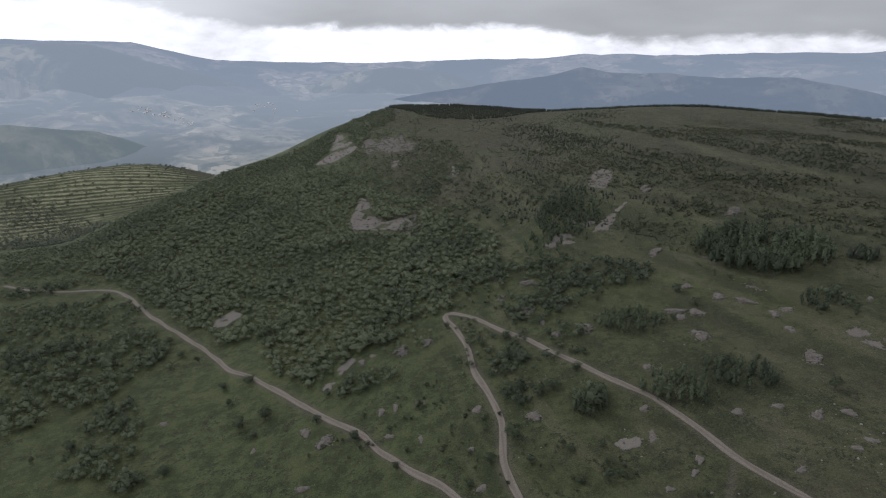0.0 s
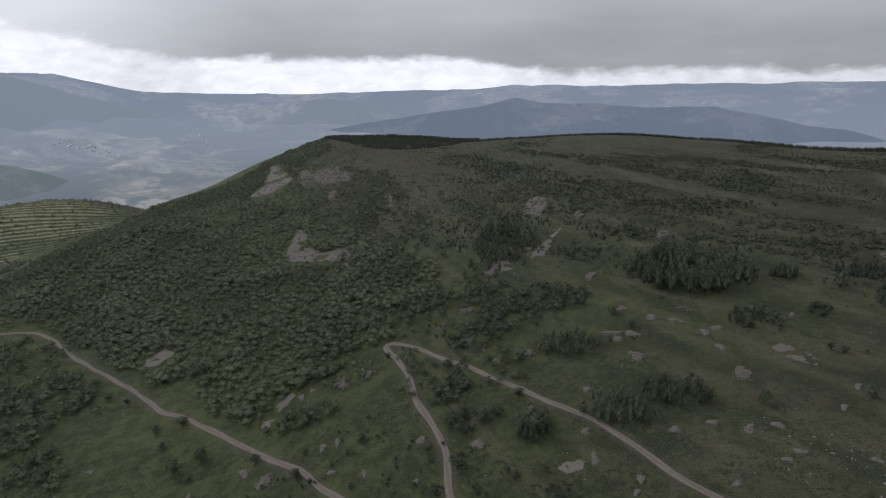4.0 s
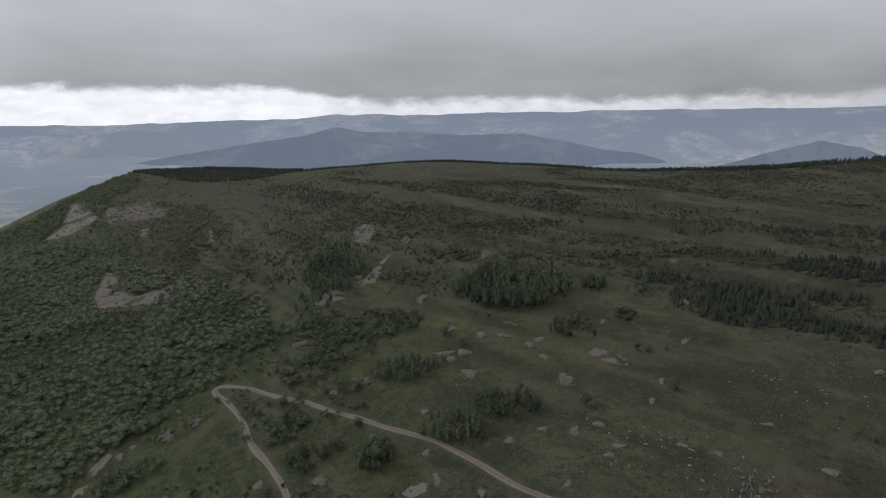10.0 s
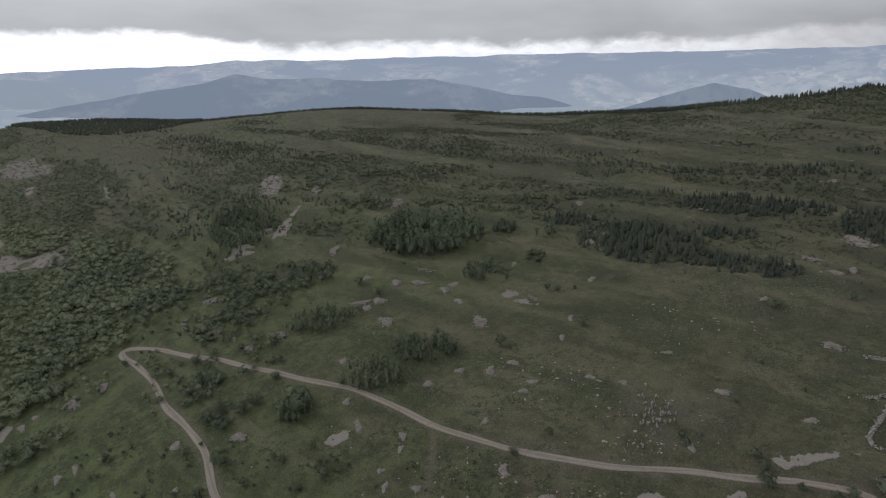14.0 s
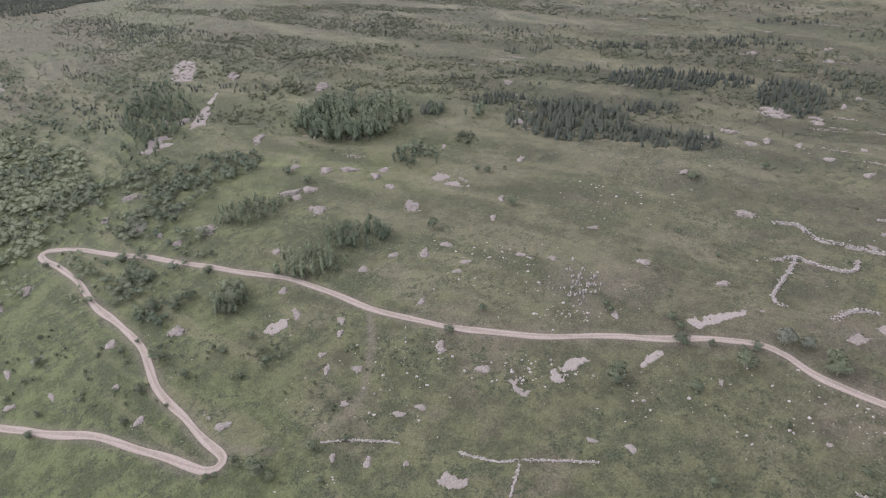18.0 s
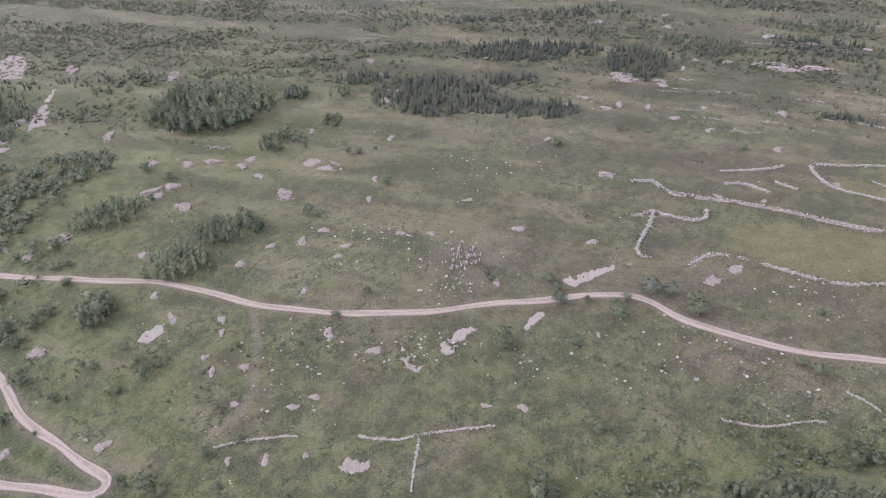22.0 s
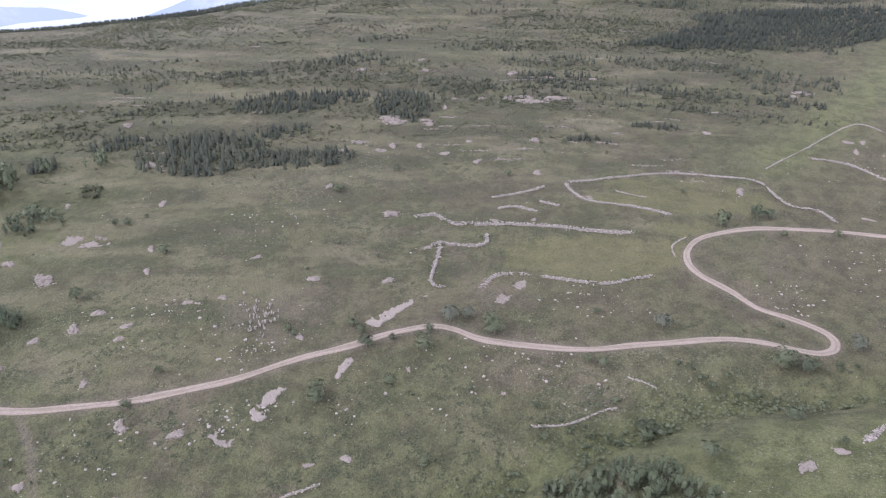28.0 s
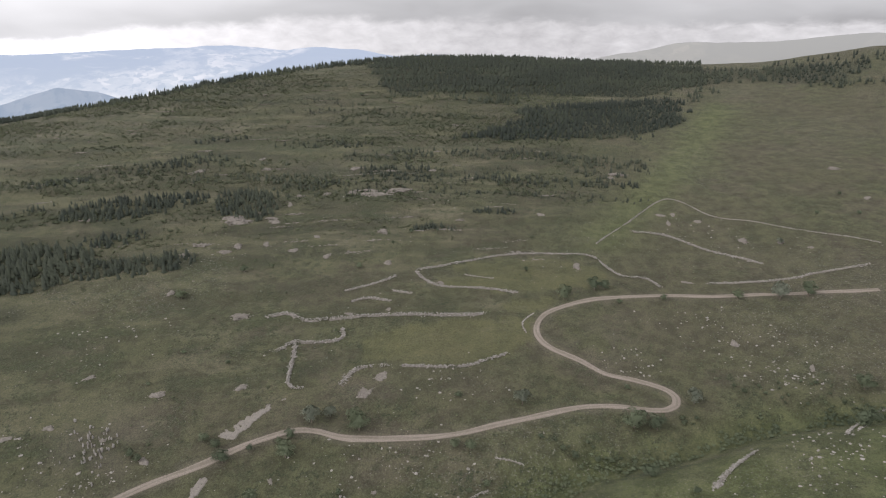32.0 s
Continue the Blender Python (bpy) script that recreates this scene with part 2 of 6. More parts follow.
def dirt_road(t, p):
    a, b = t.noise(p, 2.4, 5, 0.7), t.noise(p, 0.2, 4, 0.55)
    col = t.mix(t.ramp(a, 0.3, 0.72), (0.124, 0.104, 0.088), (0.208, 0.181, 0.156))
    col = t.mix(t.ramp(b, 0.42, 0.7, 0.0, 0.5), col, (0.165, 0.139, 0.12))
    rut = attr(t, "rut")
    col = t.mix(t.math("MULTIPLY", rut, t.ramp(t.noise(p, 0.5, 4, 0.6), 0.35, 0.65, 0.45, 0.95)), col, (0.105, 0.092, 0.068))
    return col, a


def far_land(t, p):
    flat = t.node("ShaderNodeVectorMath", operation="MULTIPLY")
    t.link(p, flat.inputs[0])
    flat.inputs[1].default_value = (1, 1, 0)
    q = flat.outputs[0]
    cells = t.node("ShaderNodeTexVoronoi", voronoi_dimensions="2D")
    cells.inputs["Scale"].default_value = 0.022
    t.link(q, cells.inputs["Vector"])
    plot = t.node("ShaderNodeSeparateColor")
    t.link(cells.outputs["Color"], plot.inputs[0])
    # pale plots and dark woods also paint in sunlit and cloud-shadowed ground
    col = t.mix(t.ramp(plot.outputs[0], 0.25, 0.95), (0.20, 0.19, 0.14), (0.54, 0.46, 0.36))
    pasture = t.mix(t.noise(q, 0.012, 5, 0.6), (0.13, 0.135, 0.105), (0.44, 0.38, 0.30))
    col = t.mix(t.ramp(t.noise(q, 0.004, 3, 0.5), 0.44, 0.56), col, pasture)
    woods_and_shade = t.ramp(t.noise(q, 0.0017, 8, 0.62, 0.6), 0.41, 0.53)
    col = t.mix(woods_and_shade, col, (0.020, 0.032, 0.030))
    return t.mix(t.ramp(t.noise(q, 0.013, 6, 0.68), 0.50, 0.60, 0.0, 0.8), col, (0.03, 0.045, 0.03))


def distant(name, haze_glow, share):
    """Land kilometres off; haze is painted in as emission, mixed in by distance."""
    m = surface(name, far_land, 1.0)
    t = m.node_tree
    p = next(x for x in t.nodes if x.type == "BSDF_PRINCIPLED")
    o = next(x for x in t.nodes if x.type == "OUTPUT_MATERIAL")
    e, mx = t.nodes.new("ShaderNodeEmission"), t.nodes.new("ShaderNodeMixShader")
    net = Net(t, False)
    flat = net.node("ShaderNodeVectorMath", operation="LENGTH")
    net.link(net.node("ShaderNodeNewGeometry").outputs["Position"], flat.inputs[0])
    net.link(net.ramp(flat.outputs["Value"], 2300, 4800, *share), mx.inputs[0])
    low = net.mix(net.ramp(flat.outputs["Value"], 2400, 3100), haze_glow[0], haze_glow[1])
    net.link(net.mix(net.ramp(flat.outputs["Value"], 3500, 4600), low, haze_glow[-1]), e.inputs[0])
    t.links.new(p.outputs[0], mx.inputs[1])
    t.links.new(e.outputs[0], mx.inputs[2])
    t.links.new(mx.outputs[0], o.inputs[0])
    return m


def bark_look(t, p):
    return t.mix(t.noise(p, 6.0, 4, 0.6), (0.06, 0.05, 0.04), (0.15, 0.125, 0.10))


TURF = surface("turf", turf, 0.95, (0.9, 0.9))
BROADLEAF = foliage("broadleaf_foliage", (0.054, 0.072, 0.048), (0.155, 0.176, 0.106))
LIGHTLEAF = foliage("birch_foliage", (0.058, 0.078, 0.050), (0.142, 0.168, 0.100))
SILVERLEAF = foliage("silvery_foliage", (0.105, 0.118, 0.090), (0.185, 0.198, 0.152))
PINE = foliage("pine_foliage", (0.030, 0.038, 0.031), (0.068, 0.077, 0.053), 0.85)
SCRUB = foliage("scrub_foliage", (0.050, 0.060, 0.036), (0.112, 0.120, 0.070), 0.9)
STONE = surface("limestone", stone, 0.9, (0.5, 0.1))
SCREE = surface("scree", scree_rock, 0.95, (0.6, 0.2))
DIRT = surface("dirt_road", dirt_road, 0.95, (0.4, 0.06))
BARK = surface("bark", bark_look, 0.95)
# far materials: painted haze colours by distance, then how much of them glows
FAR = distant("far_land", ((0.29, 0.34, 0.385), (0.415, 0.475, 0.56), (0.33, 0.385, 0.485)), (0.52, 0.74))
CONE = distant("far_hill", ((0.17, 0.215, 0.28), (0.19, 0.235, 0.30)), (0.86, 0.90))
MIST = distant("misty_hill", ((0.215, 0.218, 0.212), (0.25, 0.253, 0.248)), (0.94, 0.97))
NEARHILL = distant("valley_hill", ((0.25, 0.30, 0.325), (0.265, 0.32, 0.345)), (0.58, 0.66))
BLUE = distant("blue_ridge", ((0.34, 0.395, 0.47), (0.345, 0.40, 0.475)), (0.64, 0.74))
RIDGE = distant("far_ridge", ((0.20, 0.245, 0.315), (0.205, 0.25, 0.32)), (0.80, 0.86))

# ---- terrain: heights by bearing from the hover point (degrees, clockwise from +y) ----
EYE_Z = 150.0
BEARINGS = [-180, -130, -40, -30, -20, -10, 0, 10, 20, 40, 60, 80, 100, 115, 135, 180]
# depth of the ground under the hover height at a few radii
DEPTHS = {
    30: [132, 140, 176, 174, 170, 164, 158, 154, 150, 145, 140, 137, 128, 118, 120, 132],
    150: [130, 142, 178, 176, 172, 164, 155, 148, 143, 138, 135, 134, 130, 118, 116, 130],
    250: [126, 145, 182, 180, 174, 161, 147, 136, 130, 124, 120, 121, 124, 119, 112, 126],
    400: [124, 150, 188, 186, 178, 158, 138, 122, 113, 104, 99, 99, 104, 102, 100, 124],
    600: [130, 160, 198, 193, 175, 150, 128, 105, 94, 81, 70, 66, 72, 72, 82, 130],
}
CREST_AT = [-60, -40, -30, -20, -14, -10, -4.5, 2, 8, 15, 20, 26, 36, 46, 54, 61, 70, 76, 83, 91, 97, 103, 111, 130, 160]
CREST_UP = [-15.2, -15.2, -15.0, -11.3, -9.55, -7.8, -5.9, -5.85, -6.2, -5.75, -5.5, -5.7, -6.1, -5.45,
            -4.3, -3.05, -1.9, -1.45, -1.5, -1.85, -1.95, -1.75, -0.5, -2.0, -8.0]
CREST_FAR = [720, 720, 730, 840, 950, 1020, 1080, 1090, 1060, 1000, 960, 930, 880, 830, 800, 800, 830, 860, 900, 930, 950, 960, 940, 900, 900]


def soften(a, n_az, n_r, rounds=3):
    """Running means over bearing (which closes on itself) and radius."""
    for _ in range(rounds):
        a = sum(np.roll(a, k, 0) for k in range(-n_az, n_az + 1)) / (2 * n_az + 1)
        p = np.pad(a, ((0, 0), (n_r, n_r)), "edge")
        a = sum(p[:, k:k + a.shape[1]] for k in range(2 * n_r + 1)) / (2 * n_r + 1)
    return a


def depth_lattice():
    az = np.arange(-180, 180, 0.5)
    radii = np.exp(np.linspace(np.log(25), np.log(2700), 320))
    rows = {r: np.interp(az, BEARINGS, d) for r, d in DEPTHS.items()}
    up = np.interp(az, CREST_AT, CREST_UP, period=360)
    far = np.interp(az, CREST_AT, CREST_FAR, period=360)
    far = soften(far[:, None], 8, 0)[:, 0]
    crest = -np.tan(np.radians(up)) * far
    left = np.clip((-14 - az) / 5, 0, 1) * (az > -70)           # the terraced hill across the side valley
    mound = np.interp(az, [-60, -36, -33.8, -28, -25, -22.3, -19.5, -17.7, -14], [300, 258, 247, 218, 214, 222, 254, 290, 380])
    out = np.empty((len(az), len(radii)))
    for i in range(len(az)):
        f, c = far[i], crest[i]
        xs = [25] + sorted(rows) + [f, f * 1.12, f * 1.4, 1250, 1500, 1800, 2700]
        fall = c + 0.16 * 0.4 * f
        ys = [rows[30][i]] + [rows[r][i] for r in sorted(rows)]
        hid = [c, c + 0.02 * f, fall, fall + 60, fall + 110, fall + 170, max(600, fall + 200)]
        mnd = [c, c + 35, 262, 262, mound[i], 390, 620]
        ys += [(1 - left[i]) * a + left[i] * b for a, b in zip(hid, mnd)]
        xs = np.maximum.accumulate(np.array(xs) + np.arange(len(xs)) * 1e-3)
        out[i] = np.interp(np.log(radii), np.log(xs), ys)
    out = soften(out, 4, 5)
    for _ in range(3):                                            # bring the skyline back to its height
        ang = np.degrees(np.arctan2(-out, radii[None, :]))
        ang = np.where((radii[None] > 0.6 * far[:, None]) & (radii[None] < 1.15 * far[:, None]), ang, -90)
        miss = soften((up - ang.max(1))[:, None], 2, 0)[:, 0]
        bump = np.exp(-(np.log(radii[None] / far[:, None]) / 0.22) ** 2)
        out -= radii[None] * np.radians(miss)[:, None] * bump
    return radii, out


RADII, LATTICE = depth_lattice()


def lumps(x, y, size, seed, octaves=3):
    """Smooth value noise in -1..1 on arrays."""
    total, amp, norm = 0.0, 1.0, 0.0
    for o in range(octaves):
        u, v = x / size * 2 ** o + 17.3 * seed + 5.1 * o, y / size * 2 ** o - 9.7 * seed + 3.3 * o
        iu, iv = np.floor(u), np.floor(v)
        fu, fv = u - iu, v - iv
        fu, fv = fu * fu * (3 - 2 * fu), fv * fv * (3 - 2 * fv)

        def h(a, b):
            s = np.sin(a * 127.1 + b * 311.7 + seed * 74.7) * 43758.5453
            return (s - np.floor(s)) * 2 - 1
        total = total + amp * ((h(iu, iv) * (1 - fu) + h(iu + 1, iv) * fu) * (1 - fv)
                               + (h(iu, iv + 1) * (1 - fu) + h(iu + 1, iv + 1) * fu) * fv)
        norm, amp = norm + amp, amp * 0.5
    return total / norm


def smooth(a, b, v):
    t = np.clip((v - a) / (b - a), 0, 1)
    return t * t * (3 - 2 * t)


def broad(x, y):
    """The large form of the land at arrays x, y."""
    r = np.clip(np.hypot(x, y), RADII[0], RADII[-1] * 0.999)
    az = np.degrees(np.arctan2(x, y))
    fi = (az + 180) / 0.5
    i0 = np.floor(fi).astype(int)
    fi = fi - i0
    n = len(LATTICE)
    fj = np.log(r / RADII[0]) / np.log(RADII[-1] / RADII[0]) * (len(RADII) - 1)
    j0 = np.clip(np.floor(fj).astype(int), 0, len(RADII) - 2)
    fj = fj - j0
    a, b = i0 % n, (i0 + 1) % n
    d = (LATTICE[a, j0] * (1 - fi) + LATTICE[b, j0] * fi) * (1 - fj) + (LATTICE[a, j0 + 1] * (1 - fi) + LATTICE[b, j0 + 1] * fi) * fj
    d = d + (140 - d) * (1 - smooth(15, 70, np.hypot(x, y)))
    return EYE_Z - d


GULLY = [(105, 65), (125, 47), (140, 38), (153, 28), (163, 17), (175, 5), (189, -12), (196, -28), (204, -47), (214, -66), (219, -84), (224, -104), (232, -124), (244, -145)]


def along(x, y, line):
    """Distance to a broken line, positive on the far side from the hover point."""
    best, sign = np.full(x.shape, 1e9), np.ones(x.shape)
    for (ax, ay), (bx, by) in zip(line, line[1:]):
        ux, uy = bx - ax, by - ay
        t = np.clip(((x - ax) * ux + (y - ay) * uy) / (ux * ux + uy * uy), 0, 1)
        d = np.hypot(x - ax - t * ux, y - ay - t * uy)
        s = np.sign((x - ax) * uy - (y - ay) * ux) * np.sign(bx * 0 + (ax * uy - ay * ux) + 1e-9)
        sign = np.where(d < best, s, sign)
        best = np.minimum(best, d)
    return best * sign


def terrace(x, y, z):
    """How far up its tread a point lies (0..1), and how strongly the slope is terraced there."""
    r, az = np.hypot(x, y), np.degrees(np.arctan2(x, y))
    on = smooth(8, 26, az) * (1 - smooth(88, 97, az)) * smooth(240, 330, r) * (1 - smooth(800, 930, r))
    warp = (z + 2.2 * lumps(x, y, 130, 3) + 0.8 * lumps(x, y, 35, 4)) / 5.0
    return warp - np.floor(warp), on


def plots(x, y):
    """Counts the strip fields across the side valley by range, so they look level in view."""
    return (np.hypot(x, y) + 0.22 * x + 26 * lumps(x, y, 260, 5)) / 21.0


def bank(x, y):
    """1 on the overgrown banks between terraces."""
    f, on = terrace(x, y, broad(x, y))
    b = on * smooth(0.52, 0.66, f) * (1 - smooth(0.88, 0.99, f))
    r, az = np.hypot(x, y), np.degrees(np.arctan2(x, y))
    on2 = smooth(-45, -36, az) * (1 - smooth(-17, -14, az)) * smooth(950, 1100, r) * (1 - smooth(1500, 1600, r))
    f = plots(x, y)
    f = f - np.floor(f)
    return np.maximum(b, on2 * smooth(0.6, 0.7, f) * (1 - smooth(0.85, 0.95, f)))


def drift(x, y, seed):
    """Patches drawn out along the contours of the slope, -1..1."""
    r, az = np.hypot(x, y), np.arctan2(x, y)
    return lumps(r * az / 120 + 0.35 * lumps(x, y, 80, seed + 1), (broad(x, y) + 0.055 * r + 1.2 * lumps(x, y, 60, seed + 2)) / 5.0, 1.0, seed, 3)


def height(x, y):
    """The ground: large form, old field terraces on the upper slope, hummocks."""
    x, y = np.asarray(x, float), np.asarray(y, float)
    z = broad(x, y)
    r, az = np.hypot(x, y), np.degrees(np.arctan2(x, y))
    # terraces run along the contour: treads every few metres of climb
    frac, on = terrace(x, y, z)
    z = z + on * 3.2 * (smooth(0.55, 0.95, frac) - frac) * (0.5 + 0.5 * smooth(-0.3, 0.4, lumps(x, y, 90, 8)))
    # small terraced fields on the hill across the side valley
    on2 = smooth(-45, -36, az) * (1 - smooth(-17, -14, az)) * smooth(900, 1050, r) * (1 - smooth(1500, 1600, r))
    warp2 = plots(x, y)
    z = z + on2 * 3.0 * (smooth(0.5, 0.98, warp2 - np.floor(warp2)) - (warp2 - np.floor(warp2)))
    # the gully under the far bend, with a rounded pasture on its near side
    g = along(x, y, GULLY)
    z = z - 5.0 * np.exp(-(g / 9.0) ** 2) + 6.0 * smooth(-4, -26, g) * smooth(-95, -40, g) * (az > 84)
    amp = smooth(60, 250, r)
    return z + amp * (1.3 * lumps(x, y, 60, 1) + 0.35 * lumps(x, y, 14, 2))

# ---- plan: where things lie, in metres ----
ROAD_LOWER = [(-347.8, 498.1), (-328.9, 490.6), (-304.4, 486.3), (-276.9, 484.4), (-257.9, 481.7), (-234.3, 463.7), (-195.4, 416.2), (-158.4, 378), (-133.6, 350.8), (-116.8, 328.6), (-102.2, 315.8), (-82, 294.1), (-67.3, 277.8), (-50.6, 257.9), (-33.6, 240.6), (-23.9, 225.5), (-12.6, 211.6), (-1.7, 199.6), (6.7, 187.4), (15.7, 172.8), (21.6, 162.8), (24.7, 158.7), (27.7, 157.6), (29.4, 158.8), (29.6, 161.6)]
ROAD_MIDDLE = [(29.6, 161.6), (27.5, 171.1), (25.3, 182.4), (23.1, 191.4), (21.7, 203.3), (22.1, 216.2), (22.3, 229.3), (19.2, 244.6), (14.8, 261.2), (12.6, 275.1), (10.7, 292.2), (5.9, 309.6), (2.2, 319.6), (1.7, 326), (5.5, 326.1), (14.5, 318.3), (24.4, 302.4), (41.5, 277.2), (56.9, 253.8), (70.2, 236.2), (81.1, 221.3), (89.6, 203.4), (95.9, 187.9), (102.9, 175.4), (112.7, 161.1), (124.1, 147.3), (136, 135.2), (151.5, 122.5), (163.8, 110.1)]
ROAD_UPPER = [(163.8, 110.1), (175.8, 99.5), (183.6, 90), (185.6, 82.1), (185.1, 71.2), (188.2, 55.8), (194.8, 35.9), (204.9, 17.1), (214.3, -0.1), (219.3, -15.9), (219, -27.9), (219.5, -34.6), (222.8, -38.7), (226.7, -39.8), (230.4, -39), (234.2, -35), (237.4, -26.1), (240.3, -14.9), (248, -4.7), (254.8, 6.3), (262.4, 12.2), (271.8, 13.3), (282.6, 8.5), (293.3, -3), (301, -20.5), (306, -40), (308.4, -61.9), (309.9, -86.4), (312.6, -110.7), (314.6, -136.6)]
ROADS = (ROAD_LOWER, ROAD_MIDDLE, ROAD_UPPER)
TRACK_1 = [(492.5, 483.5), (481.1, 409.7), (500, 314.3), (520.8, 254.7), (550.9, 201.4), (578.2, 118.2)]
TRACK_2 = [(94.2, 184.5), (85.8, 169.4), (74.2, 153.8), (65.7, 148.8), (56, 148.7), (51, 148)]
TRACK_3 = [(30.7, 162.4), (38, 155.8), (43.1, 151.9)]
TRACK_4 = [(19.9, 405.3), (43.1, 426.4), (65.7, 452.9)]
TRACKS = (TRACK_1, TRACK_2, TRACK_3, TRACK_4)
SCREE_1 = [(-148.9, 768.5), (-139.6, 809.8), (-141, 864.1), (-141.8, 920.6), (-130.6, 906.6), (-114.4, 840), (-103.7, 809.6), (-113.7, 781.7), (-126.1, 766.1)]
SCREE_2 = [(-97.5, 803.2), (-95, 844.8), (-80.6, 827.7), (-65.7, 833.3), (-48.4, 836.9), (-44.4, 800.3), (-30.4, 787.5), (-35.4, 748.8), (-59.4, 748), (-72.4, 766.1), (-82.6, 757.3)]
SCREE_3 = [(-72.7, 512.3), (-76.9, 545.7), (-76.8, 597.3), (-62.9, 577.7), (-60.7, 541.6), (-47, 517.8), (-30.9, 514.3), (-19.9, 521), (-15.8, 461.5), (-35.9, 487.6), (-59.2, 504.8)]
SCREE_4 = [(108.6, 497.2), (123.5, 537.3), (135.4, 540.1), (129.9, 509.3), (119.1, 480.6)]
SCREE_5 = [(93.6, 402.4), (102.6, 420.8), (111, 430.6), (126.5, 448.8), (113.2, 423.2), (102.3, 399.8)]
SCREE_6 = [(60.5, 389.2), (72.3, 404.8), (79.9, 405.9), (80.8, 389), (72.8, 387.1)]
SCREE_7 = [(-145.3, 386.9), (-147.2, 398.3), (-136.9, 407.6), (-128.4, 397.6), (-136.3, 386.8)]
SCREE_8 = [(4.7, 611.5), (8.8, 650.7), (15.7, 636.5), (13.4, 602.6)]
SCREE_9 = [(-54.7, 683.7), (-52.3, 709.2), (-45.8, 711.5), (-48.7, 681.4)]
SCREE_10 = [(-57.6, 283.8), (-55.3, 295.6), (-45.7, 308.3), (-43.1, 303.7), (-50.3, 290.3), (-53.9, 281.5)]
SCREE_11 = [(-80.2, 583.2), (-74.4, 598.9), (-67.6, 584.4), (-71.5, 573.9)]
SCREE_12 = [(59.3, 201.8), (65.1, 205.1), (69.8, 202.9), (67.6, 198.5), (62, 198)]
SCREE_13 = [(73.8, 112), (78.5, 113), (82.2, 110.1), (79.8, 105.2), (76.5, 105.5), (74.7, 108.1)]
SCREE_14 = [(112.5, 129.2), (116.9, 127), (115.4, 120.7), (112.1, 120.1), (111.5, 123.4)]
SCREE_15 = [(125.6, 123.8), (132.5, 124.1), (140.5, 120.8), (141.4, 119.1), (132.8, 119.3), (125.3, 117.1), (123.1, 119.4)]
SCREE_16 = [(167.4, 257), (173.4, 259.8), (180.2, 243.9), (177, 237.7), (172.6, 240.6), (169, 251.4)]
SCREE_17 = [(148, 107.1), (155.2, 109.3), (161.5, 107.2), (160.7, 105.6), (153.7, 106.2), (148.9, 105.4)]
SCREE_18 = [(175.8, 112.1), (183, 110.3), (191.3, 104.2), (200, 98.6), (195.2, 97.9), (187.5, 102.2), (181, 104.5), (175.2, 107.1)]
SCREE_19 = [(200.7, 73), (210.2, 74.4), (219.1, 72), (228.6, 66), (222.2, 65), (212.2, 69.5), (202.6, 70.4)]
SCREE_20 = [(147.8, 248.5), (149.7, 244.4), (147.2, 236.4), (143.8, 236.7)]
SCREE_21 = [(61, 392.4), (72.5, 407.9), (82.6, 397.9), (78.4, 389.4), (64.4, 384.8)]
SCREE_22 = [(31.2, 184.6), (31.7, 177.3), (33.7, 169.3), (31.7, 170.8), (30.8, 179.2)]
SCREES = (SCREE_1, SCREE_2, SCREE_3, SCREE_4, SCREE_5, SCREE_6, SCREE_7, SCREE_8, SCREE_9, SCREE_10, SCREE_11, SCREE_12, SCREE_13, SCREE_14, SCREE_15, SCREE_16, SCREE_17, SCREE_18, SCREE_19, SCREE_20, SCREE_21, SCREE_22)
GREEN_STRIP = [(364.9, -14), (412.8, -34.7), (474.8, -60.4), (572.7, -96), (663.6, -123.3)]
PLOT_1 = [(308.9, 69.3), (327.5, 46.4), (337.3, 15.1), (335.5, -10.9), (324, -19.1), (308.9, -8.1), (296, 28.4), (294.4, 60.6)]
PLOT_2 = [(243.8, 83.9), (258.5, 68.2), (268, 50.2), (277.1, 16.3), (260.1, 13.8), (244.7, 22.8), (236.6, 37.5), (232.5, 48), (232.5, 61.7), (228.1, 78.9)]
PLOT_3 = [(284.5, 32.3), (300.3, 2.3), (283.1, 11.7), (277.5, 26.3)]
PINEWOOD_1 = [(749, 237), (831.8, 212.2), (869.8, 112.4), (930.7, -20.6), (887.3, -87.4), (858.4, -135.8), (766.4, -122.9), (723.3, -84.5), (703, -39.5), (699.3, 15.7), (678.1, 70.2), (661.1, 135), (658.3, 185.9)]
PINEWOOD_2 = [(625, 64.4), (648.2, 35), (681.3, -17.4), (694.2, -71.1), (678.4, -98), (615.3, -89), (568, -56.3), (554.7, -11.5), (542.4, 41.7), (525.1, 98.3), (549.2, 74.6), (596.4, 51.3)]
PINEWOOD_3 = [(858.4, -135.8), (818.9, -222.9), (779, -285.7), (746, -277.3), (716.1, -236.9), (740.9, -198.9), (785.6, -171.1), (771.7, -123.7)]
PINEWOODS = (PINEWOOD_1, PINEWOOD_2, PINEWOOD_3)
FIELD_PLOTS = [PLOT_1, PLOT_2, PLOT_3]


